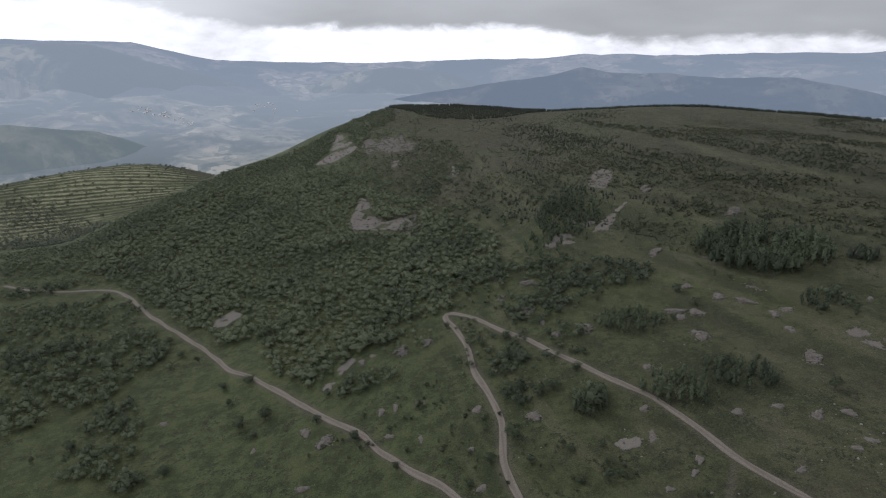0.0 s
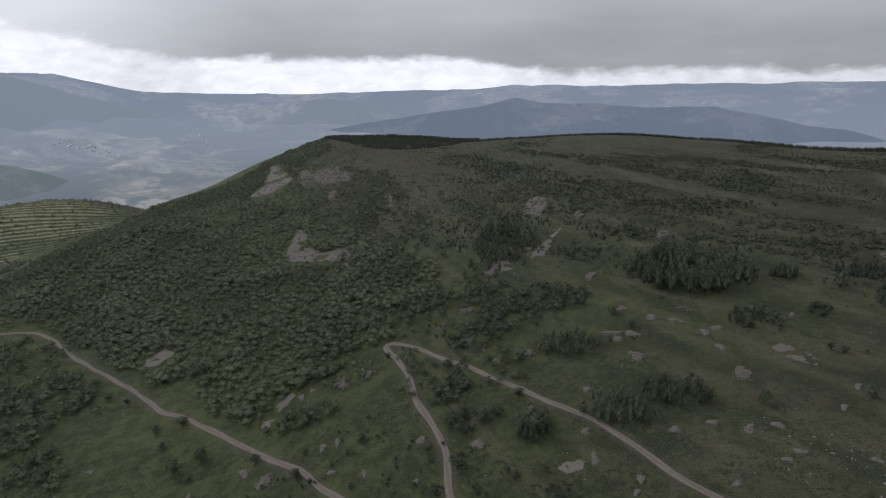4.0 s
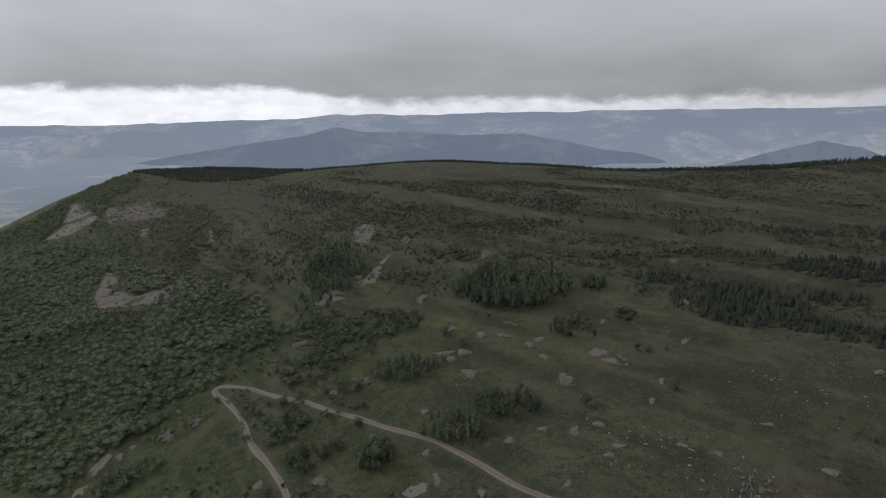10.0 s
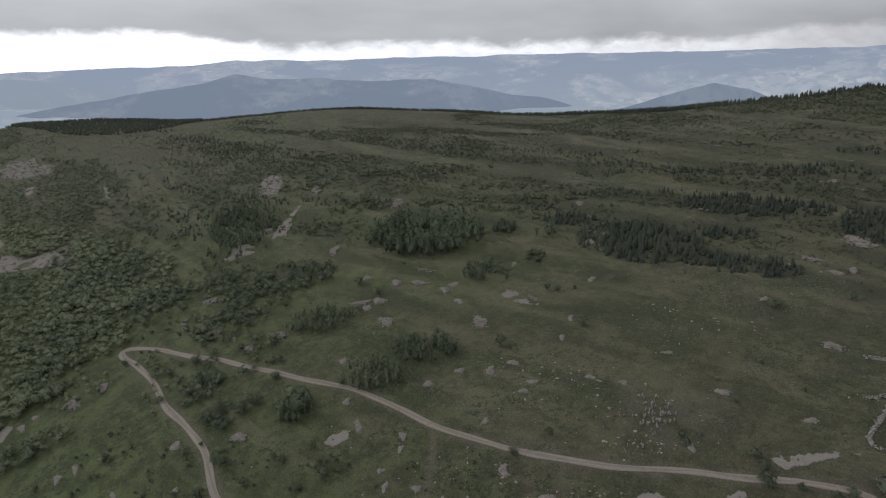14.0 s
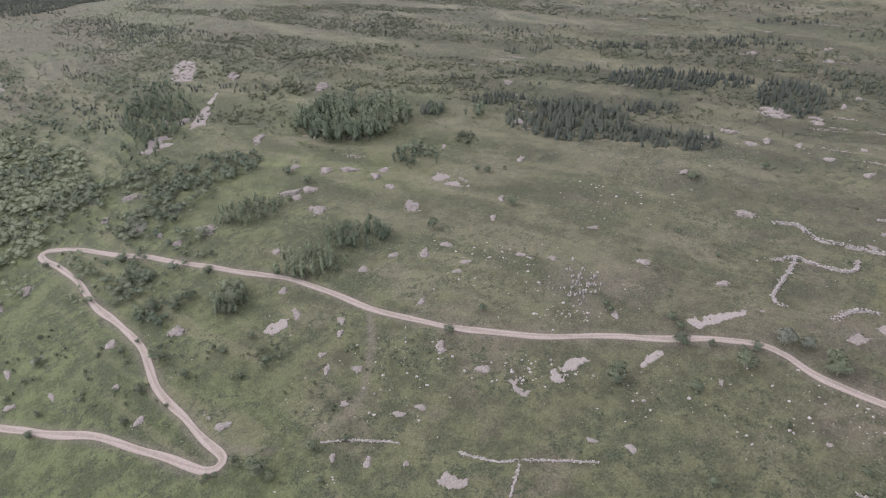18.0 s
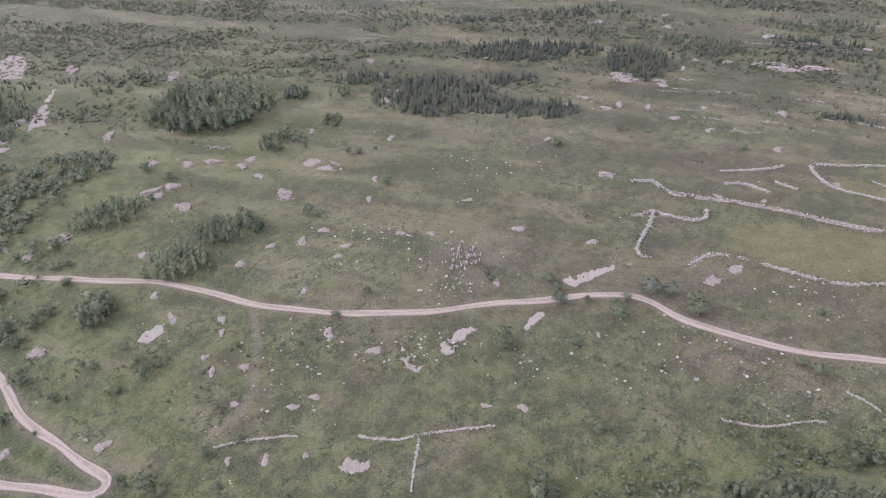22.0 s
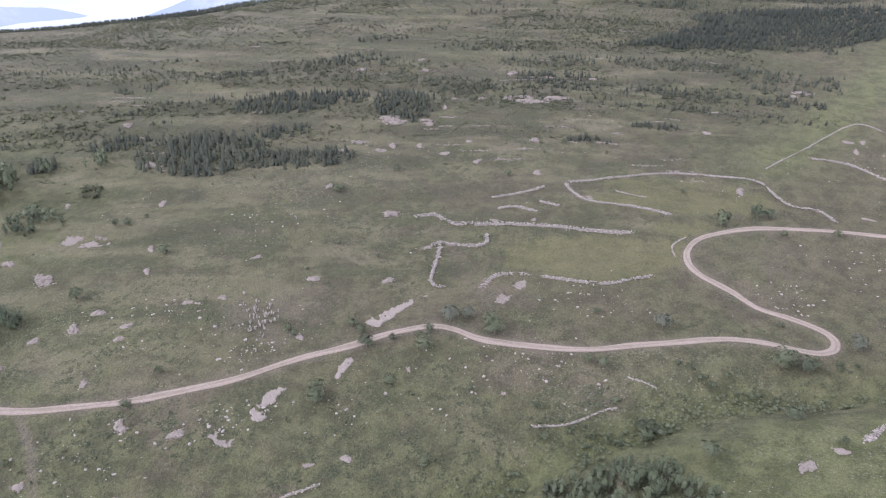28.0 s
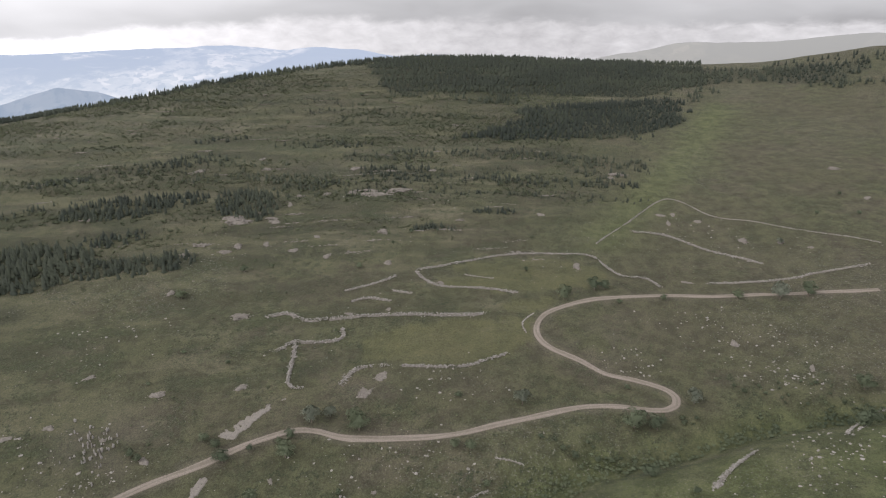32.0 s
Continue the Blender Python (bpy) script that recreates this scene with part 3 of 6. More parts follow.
# ---- mesh helpers ----
def mesh_of(name, verts, faces, mat, flags=None, flat=True, normals=None):
    """A mesh from arrays: faces is one (n, 3) or (n, 4) array; flags are named values on the points."""
    me = bpy.data.meshes.new(name)
    verts, faces = np.asarray(verts, np.float32), np.asarray(faces, np.int32)
    k = faces.shape[1]
    me.vertices.add(len(verts))
    me.vertices.foreach_set("co", verts.ravel())
    me.loops.add(faces.size)
    me.loops.foreach_set("vertex_index", faces.ravel())
    me.polygons.add(len(faces))
    me.polygons.foreach_set("loop_start", np.arange(0, faces.size, k, dtype=np.int32))
    me.polygons.foreach_set("use_smooth", np.full(len(faces), not flat))
    for key, values in (flags or {}).items():
        me.attributes.new(key, "FLOAT", "POINT").data.foreach_set("value", np.asarray(values, np.float32))
    if normals is not None:
        me.attributes.new("custom_normal", "FLOAT_VECTOR", "POINT").data.foreach_set("vector", np.asarray(normals, np.float32).ravel())
    me.update()
    me.materials.append(mat)
    return me


def part(name, me, parent=None, label="", category="", group="", kind=""):
    ob = new(name, me)
    ob.parent = parent
    return tagged(ob, label, category, group, kind)


def grid_faces(rows, cols):
    i = np.arange((rows - 1) * (cols - 1))
    a = i // (cols - 1) * cols + i % (cols - 1)
    return np.stack([a, a + 1, a + cols + 1, a + cols], 1)


def near_line(x, y, line, reach):
    """Distance of points to a broken line, capped at reach."""
    best = np.full(x.shape, float(reach))
    for (ax, ay), (bx, by) in zip(line, line[1:]):
        m = (x > min(ax, bx) - reach) & (x < max(ax, bx) + reach) & (y > min(ay, by) - reach) & (y < max(ay, by) + reach)
        if not m.any():
            continue
        px, py = x[m], y[m]
        ux, uy = bx - ax, by - ay
        t = np.clip(((px - ax) * ux + (py - ay) * uy) / max(ux * ux + uy * uy, 1e-6), 0, 1)
        best[m] = np.minimum(best[m], np.hypot(px - ax - t * ux, py - ay - t * uy))
    return best


def inside(x, y, poly):
    odd = np.zeros(x.shape, bool)
    for (ax, ay), (bx, by) in zip(poly, poly[1:] + poly[:1]):
        cross = (ay > y) != (by > y)
        odd ^= cross & (x < (bx - ax) * (y - ay) / ((by - ay) or 1e-9) + ax)
    return odd


def even(line, step):
    """A rounded line through the given points, at even steps."""
    p = np.array(line, float)
    q = []
    for i in range(len(p) - 1):
        p0, p1, p2, p3 = p[max(i - 1, 0)], p[i], p[i + 1], p[min(i + 2, len(p) - 1)]
        for s in np.linspace(0, 1, 12, endpoint=False):
            q.append(0.5 * (2 * p1 + (p2 - p0) * s + (2 * p0 - 5 * p1 + 4 * p2 - p3) * s * s + (3 * p1 - p0 - 3 * p2 + p3) * s ** 3))
    q = np.array(q + [p[-1]])
    d = np.concatenate([[0], np.cumsum(np.hypot(*np.diff(q, axis=0).T))])
    s = np.arange(0, d[-1], step)
    return np.stack([np.interp(s, d, q[:, 0]), np.interp(s, d, q[:, 1])], 1)


# ---- ground ----
def scrubby(x, y):
    """Where the upper slope is overgrown with low scrub, 0..1."""
    r, az = np.hypot(x, y), np.degrees(np.arctan2(x, y))
    on = smooth(3, 12, az) * (1 - smooth(84, 95, az)) * smooth(330, 420, r + 40 * lumps(x, y, 90, 36)) * (1 - smooth(820, 930, r))
    return on * smooth(0.0, 0.22, drift(x, y, 34) + 0.20 * smooth(34, 56, az)) * (0.35 + 0.65 * smooth(-0.3, 0.1, lumps(x, y, 55, 46)))


def streaks(x, y):
    """Narrow bands along the contours of the near slope, -1..1: edges of old treads and the herbs below them."""
    r, az = np.hypot(x, y), np.arctan2(x, y)
    z = broad(x, y) + 0.9 * lumps(x, y, 45, 37)
    on = smooth(-6, 8, np.degrees(az)) * smooth(130, 170, r) * (1 - smooth(640, 760, r)) * (1 - smooth(78, 90, np.degrees(az)))
    long_ = lumps(r * az / 24 + 0.4 * lumps(x, y, 30, 38), z / 1.1, 1.0, 39, 2)
    return on * long_ * smooth(-0.5, 0.2, lumps(x, y, 70, 40)) * 1.5


def ground_sheet():
    az = np.radians(np.concatenate([np.arange(-42, 121, 0.38), np.arange(122, 318, 2.0)]))
    az = np.append(az, az[0] + 2 * math.pi)
    rad = np.concatenate([[0.01, 8, 16], np.exp(np.linspace(np.log(25), np.log(1000), 275)), np.arange(1006, 1550, 4), np.linspace(1560, 2620, 30)])
    a, r = np.meshgrid(az, rad, indexing="ij")
    x, y = (r * np.sin(a)).ravel(), (r * np.cos(a)).ravel()
    z = height(x, y)
    rr, deg = np.hypot(x, y), np.degrees(np.arctan2(x, y))
    heath = smooth(2, 32, z + 14 * lumps(x, y, 110, 21)) * smooth(4, 18, deg + 6 * lumps(x, y, 60, 22))
    heath = np.maximum(heath * 0.85, 0.8 * smooth(94, 100, deg + 0.01 * (rr - 300)) * smooth(300, 380, rr))
    heath = np.maximum(heath, 0.95 * np.exp(-((deg - 5.2) / 3.2) ** 2 - ((rr - 560) / 110) ** 2))
    heath = np.maximum(heath, smooth(-9, -3, deg) * (1 - smooth(8, 13, deg)) * smooth(440, 540, rr))
    heath = heath * (0.5 + 0.5 * smooth(-0.4, 0.3, lumps(x, y, 45, 23)))
    # lush meadow, painted wider and stronger to make up for haze too
    lush = np.exp(-((deg - 23) / 17) ** 2 - ((rr - 360) / 110) ** 2) * 0.85 * (0.55 + 0.45 * smooth(-0.3, 0.3, lumps(x, y, 40, 47)))
    lush = np.maximum(lush, 0.75 * smooth(2, -8, deg) * (1 - smooth(330, 460, rr)) * smooth(-0.5, 0.2, lumps(x, y, 50, 31)))
    lush = np.maximum(lush, 0.65 * np.exp(-(near_line(x, y, GREEN_STRIP, 60) / 17) ** 2))
    lush = np.maximum(lush, 0.6 * np.exp(-(near_line(x, y, GULLY, 40) / 9) ** 2))
    lush = np.maximum(lush, 0.5 * smooth(-20, -34, z) * smooth(-0.2, 0.4, lumps(x, y, 70, 25)) * (rr < 900))
    # ground under the pines coloured dark for the shade between the trees
    pine_shade = np.zeros_like(x)
    for f in PINEWOODS:
        pine_shade = np.maximum(pine_shade, 0.95 * inside(x + 9 * lumps(x, y, 22, 65), y + 9 * lumps(x, y, 22, 66), f))
    field = np.zeros_like(x)
    for f in FIELD_PLOTS:
        field = np.maximum(field, 0.7 * inside(x + 2 * lumps(x, y, 9, 24), y + 2 * lumps(x, y, 9, 30), f))
    # terraced fields across the side valley, coloured pale for the sun on them
    sunlit_field = (deg < -13) * smooth(930, 1050, rr) * (1 - smooth(1650, 1750, rr)) * (0.25 + 0.75 * smooth(-0.25, 0.25, lumps(x, y, 90, 26)))
    sunlit_field = sunlit_field * (1 - 0.9 * bank(x, y) * (rr > 940))
    # the dome's brown heath also paints in the shadow lying there
    dome = smooth(-24, -20, deg + 1.5 * lumps(x, y, 120, 33)) * smooth(1280, 1360, rr) * (deg < -12)
    sunlit_field = sunlit_field * (1 - 0.8 * dome)
    heath = np.maximum(heath, 0.7 * dome)
    near_pasture = smooth(-4, -12, along(x, y, GULLY)) * smooth(84, 88, deg) * (rr > 60) * (rr < 330)
    lush = np.maximum(lush, 0.6 * near_pasture)
    heath = heath * (1 - 0.9 * near_pasture)
    worn = np.zeros_like(x)
    for line in TRACKS:
        worn = np.maximum(worn, 0.55 * smooth(1.9, 0.7, near_line(x, y, line, 4)) * smooth(-0.5, 0.2, lumps(x, y, 12, 27)))
    for line in ROADS:
        worn = np.maximum(worn, 0.5 * smooth(3.6, 1.9, near_line(x, y, line, 8) + 1.2 * lumps(x, y, 7, 28)))
    for cx, cy, wide, bare in ((262, -12, 15, 0.5), (164, 148, 15, 0.55), (214, 72, 9, 0.5), (152, 138, 14, 0.35)):
        worn = np.maximum(worn, bare * np.exp(-((x - cx) ** 2 + (y - cy) ** 2) / wide ** 2) * smooth(-0.35, 0.25, lumps(x, y, 8, 48)))
    stony = smooth(0.05, 0.5, lumps(x, y, 80, 29)) * smooth(120, 200, rr) * (0.3 + 0.7 * smooth(15, 40, deg))
    me = mesh_of("ground", np.stack([x, y, z], 1), grid_faces(len(az), len(rad))[:, ::-1], TURF,
                 {"sunlit_field": sunlit_field, "bank": np.maximum(bank(x, y) * (0.25 + 0.75 * smooth(-0.25, 0.2, lumps(x, y, 38, 32))), np.maximum(0.6 * scrubby(x, y), pine_shade)), "heath": heath, "lush": lush, "field": field, "dry": smooth(-8, 42, deg), "band": streaks(x, y), "old": smooth(6, 22, deg) * (1 - smooth(88, 95, deg - 0.01 * (rr - 400))) * smooth(170, 260, rr) * (1 - smooth(1000, 1100, rr)), "worn": worn, "stony": stony}, flat=False)
    return part("ground", me, None, "rough grazed hillside of grass, heath and old field terraces", "ground", kind="structure")


ground = ground_sheet()


def far_height(x, y, near_ridges=False):
    r, az = np.hypot(x, y), np.degrees(np.arctan2(x, y))
    z = EYE_Z - np.interp(r, [2300, 2700, 3200, 3800, 4500, 5000], [445, 430, 380, 335, 300, 290])
    z = z - 25 * (1 - smooth(2350, 2620, r)) + smooth(2450, 3000, r) * (1 - 0.8 * smooth(-14, -5, az)) * (95 * (0.45 - np.abs(lumps(x, y, 520, 41, 5))) + 60 * lumps(x, y, 1100, 42, 3))

    def ridge(bearings, ups, at, wide, seed):
        up = np.interp(az, bearings, ups, left=-9, right=-9)
        top = EYE_Z + at * np.tan(np.radians(up)) + 20 * lumps(x, y, 300, seed, 5)
        crest = np.interp(r, [at - 2.5 * wide, at - wide, at - wide * 0.45, at, at + wide], [-3.0, -1.0, -0.34, 0.0, -0.6])
        return top + crest * 260
    ridges = [
        ridge([-60, -40, -32, -24, -18, -10, -4, 4, 12, 22, 40, 54, 60, 66, 69, 75, 84, 130],
              [-1.2, -0.7, -0.5, -0.6, -2.0, -2.3, -2.2, -2.1, -1.7, -1.5, -1.1, -0.7, -0.35, -0.8, -0.5, -1.1, -1.6, -3.0], 4700, 900, 43),
        None, ridge([-14, -8, -3, 2, 6, 9, 11.3, 14, 18, 22, 27, 32, 36, 42], [-8, -6, -4.9, -4.2, -3.6, -3.1, -2.55, -2.9, -3.2, -3.35, -3.2, -3.9, -4.4, -6], 3700, 420, 44),
        ridge([40, 45, 47.5, 49.4, 52, 54.5, 58], [-6, -4.4, -3.6, -3.2, -3.7, -4.6, -6], 3200, 260, 45),
        ridge([86, 91, 97, 102, 110, 125, 150], [-3, -1.5, -0.45, -0.1, 0.25, 0.9, 0.5], 2800, 420, 47)]
    if near_ridges == 3:
        return ridge([-60, -40, -36, -33, -27, -22.5, -20, -17], [-7.2, -7.0, -6.4, -6.2, -7.0, -8.6, -10, -12], 2750, 330, 48)
    if near_ridges == 4:
        return np.maximum(ridge([-60, -40, -33, -27, -22, -17, -12], [-1.0, -0.9, -0.6, -0.7, -2.3, -3.6, -6], 4200, 420, 49),
                          ridge([-18, -13, -8, -4, 0, 6], [-8, -4.6, -3.0, -2.7, -3.0, -5], 4100, 380, 50))
    base = [ridges[0]]
    if not near_ridges:
        for h in base:
            z = np.maximum(z, h)
        return z
    return ridges[4] if near_ridges == 2 else np.maximum(ridges[2], ridges[3])


def far_sheet():
    az = np.radians(np.concatenate([np.arange(-60, 131, 0.35), np.arange(132, 300, 3.0)]))
    az = np.append(az, az[0] + 2 * math.pi)
    rad = np.linspace(2350, 4960, 120)
    a, r = np.meshgrid(az, rad, indexing="ij")
    x, y = (r * np.sin(a)).ravel(), (r * np.cos(a)).ravel()
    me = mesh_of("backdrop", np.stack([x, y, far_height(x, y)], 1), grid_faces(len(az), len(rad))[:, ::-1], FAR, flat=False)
    return part("backdrop", me, None, "hazy blue valley and mountain ridges kilometres away", "mountains", kind="structure")


far_sheet()


def far_ridges():
    """The wooded ridge and the round hill in front of the last mountains."""
    for lo, hi, r0, r1, mat, which in ((-14, 41, 3250, 4000, RIDGE, 1), (41.2, 57.5, 2900, 3420, CONE, 1), (84, 150, 2500, 3200, MIST, 2),
                                     (-60, -16, 2480, 3000, NEARHILL, 3), (-60, 6, 3700, 4600, BLUE, 4)):
        a, r = np.meshgrid(np.radians(np.arange(lo, hi, 0.25)), np.linspace(r0, r1, 40), indexing="ij")
        x, y = (r * np.sin(a)).ravel(), (r * np.cos(a)).ravel()
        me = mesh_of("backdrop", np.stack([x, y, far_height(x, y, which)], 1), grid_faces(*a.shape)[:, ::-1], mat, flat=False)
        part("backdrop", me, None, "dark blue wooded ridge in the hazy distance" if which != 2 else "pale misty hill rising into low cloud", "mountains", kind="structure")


far_ridges()


# ---- roads ----
def road_strip(line, width, name="road", label="pale rutted dirt road winding across the hillside"):
    c = even(line, 1.5)
    d = np.gradient(c, axis=0)
    d /= np.hypot(*d.T)[:, None]
    side = np.stack([d[:, 1], -d[:, 0]], 1)
    across = np.array([-0.5, -0.42, -0.34, -0.2, -0.11, 0.11, 0.2, 0.34, 0.42, 0.5])
    lift = np.array([-0.5, 0.13, 0.10, 0.10, 0.17, 0.17, 0.10, 0.10, 0.13, -0.5])
    rut = np.array([0.7, 0.35, 0, 0, 0.75, 0.75, 0, 0, 0.35, 0.7])
    s = np.arange(len(c)) * 1.5
    w = width * (1 + 0.10 * np.sin(s / 9.0) + 0.07 * np.sin(s / 3.7 + 1))
    off = across[None] * w[:, None] + 0.25 * np.sin(s / 5.0 + across[None].T * 7).T
    x, y = c[:, :1] + side[:, :1] * off, c[:, 1:] + side[:, 1:] * off
    z = height(x, y) + lift[None] + 0.12
    v = np.stack([x.ravel(), y.ravel(), z.ravel()], 1)
    me = mesh_of(name, v, grid_faces(len(c), len(across))[:, ::-1], DIRT, {"rut": np.tile(rut, len(c))}, flat=False)
    return part(name, me, None, label, "road", kind="structure")


road_strip(ROAD_LOWER + ROAD_MIDDLE[1:] + ROAD_UPPER[1:], 2.9)


# ---- plants ----
rng = np.random.default_rng(7)
ICO_V, ICO_F = None, None


def ico():
    global ICO_V, ICO_F
    if ICO_V is None:
        b = bmesh.new()
        bmesh.ops.create_icosphere(b, subdivisions=1, radius=1.0)
        ICO_V = np.array([v.co[:] for v in b.verts])
        ICO_F = np.array([[v.index for v in f.verts] for f in b.faces])
        b.free()
    return ICO_V, ICO_F


OCTA_V = np.array([(1, 0, 0), (-1, 0, 0), (0, 1, 0), (0, -1, 0), (0, 0, 1), (0, 0, -1)], float)
OCTA_F = np.array([(0, 2, 4), (2, 1, 4), (1, 3, 4), (3, 0, 4), (2, 0, 5), (1, 2, 5), (3, 1, 5), (0, 3, 5)])


def gather(pieces):
    vs, fs, k = [], [], 0
    for v, f in pieces:
        vs.append(v)
        fs.append(f + k)
        k += len(v)
    return np.concatenate(vs), np.concatenate(fs)


def leaf_cards(centres, normals, size, g, single=False):
    """Small bent leaf sprays: two triangles each, tilted at random about the crown's surface, face outwards."""
    n_ = len(centres)
    nrm = normals + g.normal(0, 0.5, (n_, 3))
    nrm /= np.linalg.norm(nrm, axis=1)[:, None]
    a = np.cross(nrm, g.normal(0, 1, (n_, 3)))
    a /= np.linalg.norm(a, axis=1)[:, None]
    b = np.cross(nrm, a)
    s = size * g.uniform(0.6, 1.3, (n_, 1))
    p = np.stack([centres - a * s, centres - b * s * 0.7 + nrm * s * 0.25, centres + a * s, centres + b * s * 0.7 + nrm * s * 0.25], 1)
    if single:
        return p[:, :3].reshape(-1, 3), np.arange(3 * n_).reshape(-1, 3), np.repeat(nrm, 3, 0)
    k = np.arange(n_)[:, None] * 4
    return p.reshape(-1, 3), np.concatenate([k + [0, 1, 2], k + [0, 2, 3]]), np.repeat(nrm, 4, 0)


def skirt(g, z0, z1, rad, sides=7):
    """One tier of a conifer: a ragged open cone."""
    a = np.arange(sides) * 2 * math.pi / sides + g.uniform(0, 1)
    r_ = rad * g.uniform(0.65, 1.25, sides)
    rim = np.stack([r_ * np.cos(a), r_ * np.sin(a), z0 + g.normal(0, 0.025, sides)], 1)
    v = np.concatenate([rim, [[g.normal(0, 0.01), g.normal(0, 0.01), z1]]])
    k = np.arange(sides)
    return v, np.stack([k, (k + 1) % sides, np.full(sides, sides)], 1)


def shaded(pieces, inner):
    """Joins the pieces; the normals lean outwards and up from the whole crown, each spray with a tilt of its own."""
    v, f = gather([p[:2] for p in pieces])
    own = np.concatenate([p[2] if len(p) > 2 else np.zeros_like(p[0]) for p in pieces])
    d = v - np.asarray(inner)
    n_ = 0.62 * own + 0.5 * d / np.linalg.norm(d + 1e-6, axis=1)[:, None] + [0, 0, 0.45]
    return v, f, n_ / np.linalg.norm(n_, axis=1)[:, None]


def crown(kind, g, fine=1, lean=False):
    """A crown about 1 m high from its own ground (scaled later): broadleaf B, bush K, willow S, birch L, pine P,
    plain forest tree N, low scrub C and M, tuft T."""
    iv, ifc = ico()
    pieces, lobes = [], []
    if kind == "P":
        tiers = 3 if lean else 6
        for i in range(tiers):
            h, rad = 0.08 + 0.80 * i / tiers, 0.27 * (1 - i / tiers) ** 0.85 + 0.03
            pieces.append(skirt(g, h, min(1.0, h + 1.5 / tiers), rad, 5 if lean else 8))
            m = int((4 if lean else 12) * fine)
            w = g.normal(0, 1, (m, 3))
            w[:, 2] = -0.15
            w /= np.linalg.norm(w, axis=1)[:, None]
            pieces.append(leaf_cards(np.array([0, 0, h + 0.05]) + w * rad * 0.95, w + [0, 0, 0.8], 0.085 if lean else 0.06, g, lean))
        return shaded(pieces, (0, 0, 0.3))
    if kind == "L":
        lobes = [(np.array([0, 0, 0.50]), np.array([0.15, 0.15, 0.44])), (np.array([0.0, 0.0, 0.80]), np.array([0.085, 0.085, 0.20]))]
        turns = 6 if fine > 1 else 2
        for i in range(turns):
            t = i * 2.4 + g.uniform(0, 1)
            lobes.append((np.array([0.10 * math.cos(t), 0.10 * math.sin(t), 0.24 + 0.5 * (i + 0.5) / turns]), np.array([0.11, 0.11, 0.19])))
    elif kind == "N":
        lobes = [(np.array([0, 0, 0.48]), np.array([0.40, 0.40, 0.46]))]
        for i in range(3):
            t = i * 2.1 + g.uniform(0, 1)
            lobes.append((np.array([0.24 * math.cos(t), 0.24 * math.sin(t), g.uniform(0.34, 0.66)]), np.full(3, g.uniform(0.20, 0.28))))
    elif kind in "MT":
        lobes = [(np.array([0, 0, 0.3]), np.array([0.42, 0.42, 0.42]))]
    elif fine > 1 and kind in "BKS":
        # a full crown of many boughs; bushes reach down to the grass
        low = 0.10 if kind in "KS" else 0.24
        lobes = [(np.array([0, 0, 0.5]), np.array([0.36, 0.36, 0.44]))]
        for i in range(12):
            w = g.normal(0, 1, 3)
            w /= np.linalg.norm(w)
            c = np.array([0.29 * w[0], 0.29 * w[1], 0.5 + low / 2 + (0.5 - low / 2 - 0.17) * w[2]])
            rad = g.uniform(0.14, 0.23)
            lobes.append((c, np.array([rad, rad, rad * 0.9])))
    else:
        low = kind in "C"
        for i in range(5):
            ang = i * 1.2 + g.uniform(0, 1)
            d = (0.30 if low else 0.27) * (i > 0)
            h = (0.35 if low else 0.60) - 0.14 * (i > 2) + g.normal(0, 0.05)
            rad = g.uniform(0.24, 0.34)
            lobes.append((np.array([d * math.cos(ang), d * math.sin(ang), h if i else h + 0.12]), np.array([rad, rad, rad * (1.1 if low else 0.85)])))
    size = {"L": 0.058, "M": 0.155, "T": 0.2, "C": 0.12, "N": 0.082}.get(kind, 0.072) / fine ** 0.5
    for i, (c, s) in enumerate(lobes):
        count = {"M": 13, "T": 8, "N": 30 if i == 0 else 14, "L": int((44 if i == 0 else 13) * fine), "C": int(9 * fine)}.get(kind, int((44 if i == 0 else 36) * fine))
        if i == 0:
            cv, cf = (iv, ifc) if fine > 1 else (OCTA_V, OCTA_F)
            pieces.append((cv * (1 + g.normal(0, 0.13, (len(cv), 1))) * s * (0.6 if kind != "L" else 0.7) + c, cf))
        w = g.normal(0, 1, (count, 3))
        w /= np.linalg.norm(w, axis=1)[:, None]
        if kind != "L":
            w[:, 2] = np.abs(w[:, 2]) * 0.95 - 0.25
        pieces.append(leaf_cards(c + w * s * g.uniform(0.62, 1.12, (count, 1)), w, size, g, True))
    return shaded(pieces, (0, 0, 0.4 if kind not in "MTC" else 0.1))


def trunk_mesh(name, tall, thick, limbs, g):
    rings, v, f = 6, [], []

    def tube(a, b, ra, rb):
        k = len(v)
        d = np.array(b) - np.array(a)
        u = np.cross(d, [0.3, 0.9, 0.1])
        u /= np.linalg.norm(u)
        w = np.cross(d, u) / np.linalg.norm(d)
        for c, r_ in ((a, ra), (b, rb)):
            for i in range(rings):
                t = 2 * math.pi * i / rings
                v.append(np.array(c) + r_ * (u * math.cos(t) + w * math.sin(t)))
        for i in range(rings):
            j = (i + 1) % rings
            f.append([k + i, k + j, k + rings + j, k + rings + i])
    tube((0, 0, -0.12), (0.01, 0.01, tall * 0.5), thick, thick * 0.7)
    tube((0.01, 0.01, tall * 0.5), (0.02, 0, tall), thick * 0.7, thick * 0.2)
    for i in range(limbs):
        t = i * 2.1 + g.uniform(0, 1)
        h = tall * (0.45 + 0.12 * i)
        tube((0.01, 0, h), (0.22 * math.cos(t), 0.22 * math.sin(t), h + 0.2), thick * 0.45, thick * 0.15)
    return mesh_of(name, v, f, BARK)


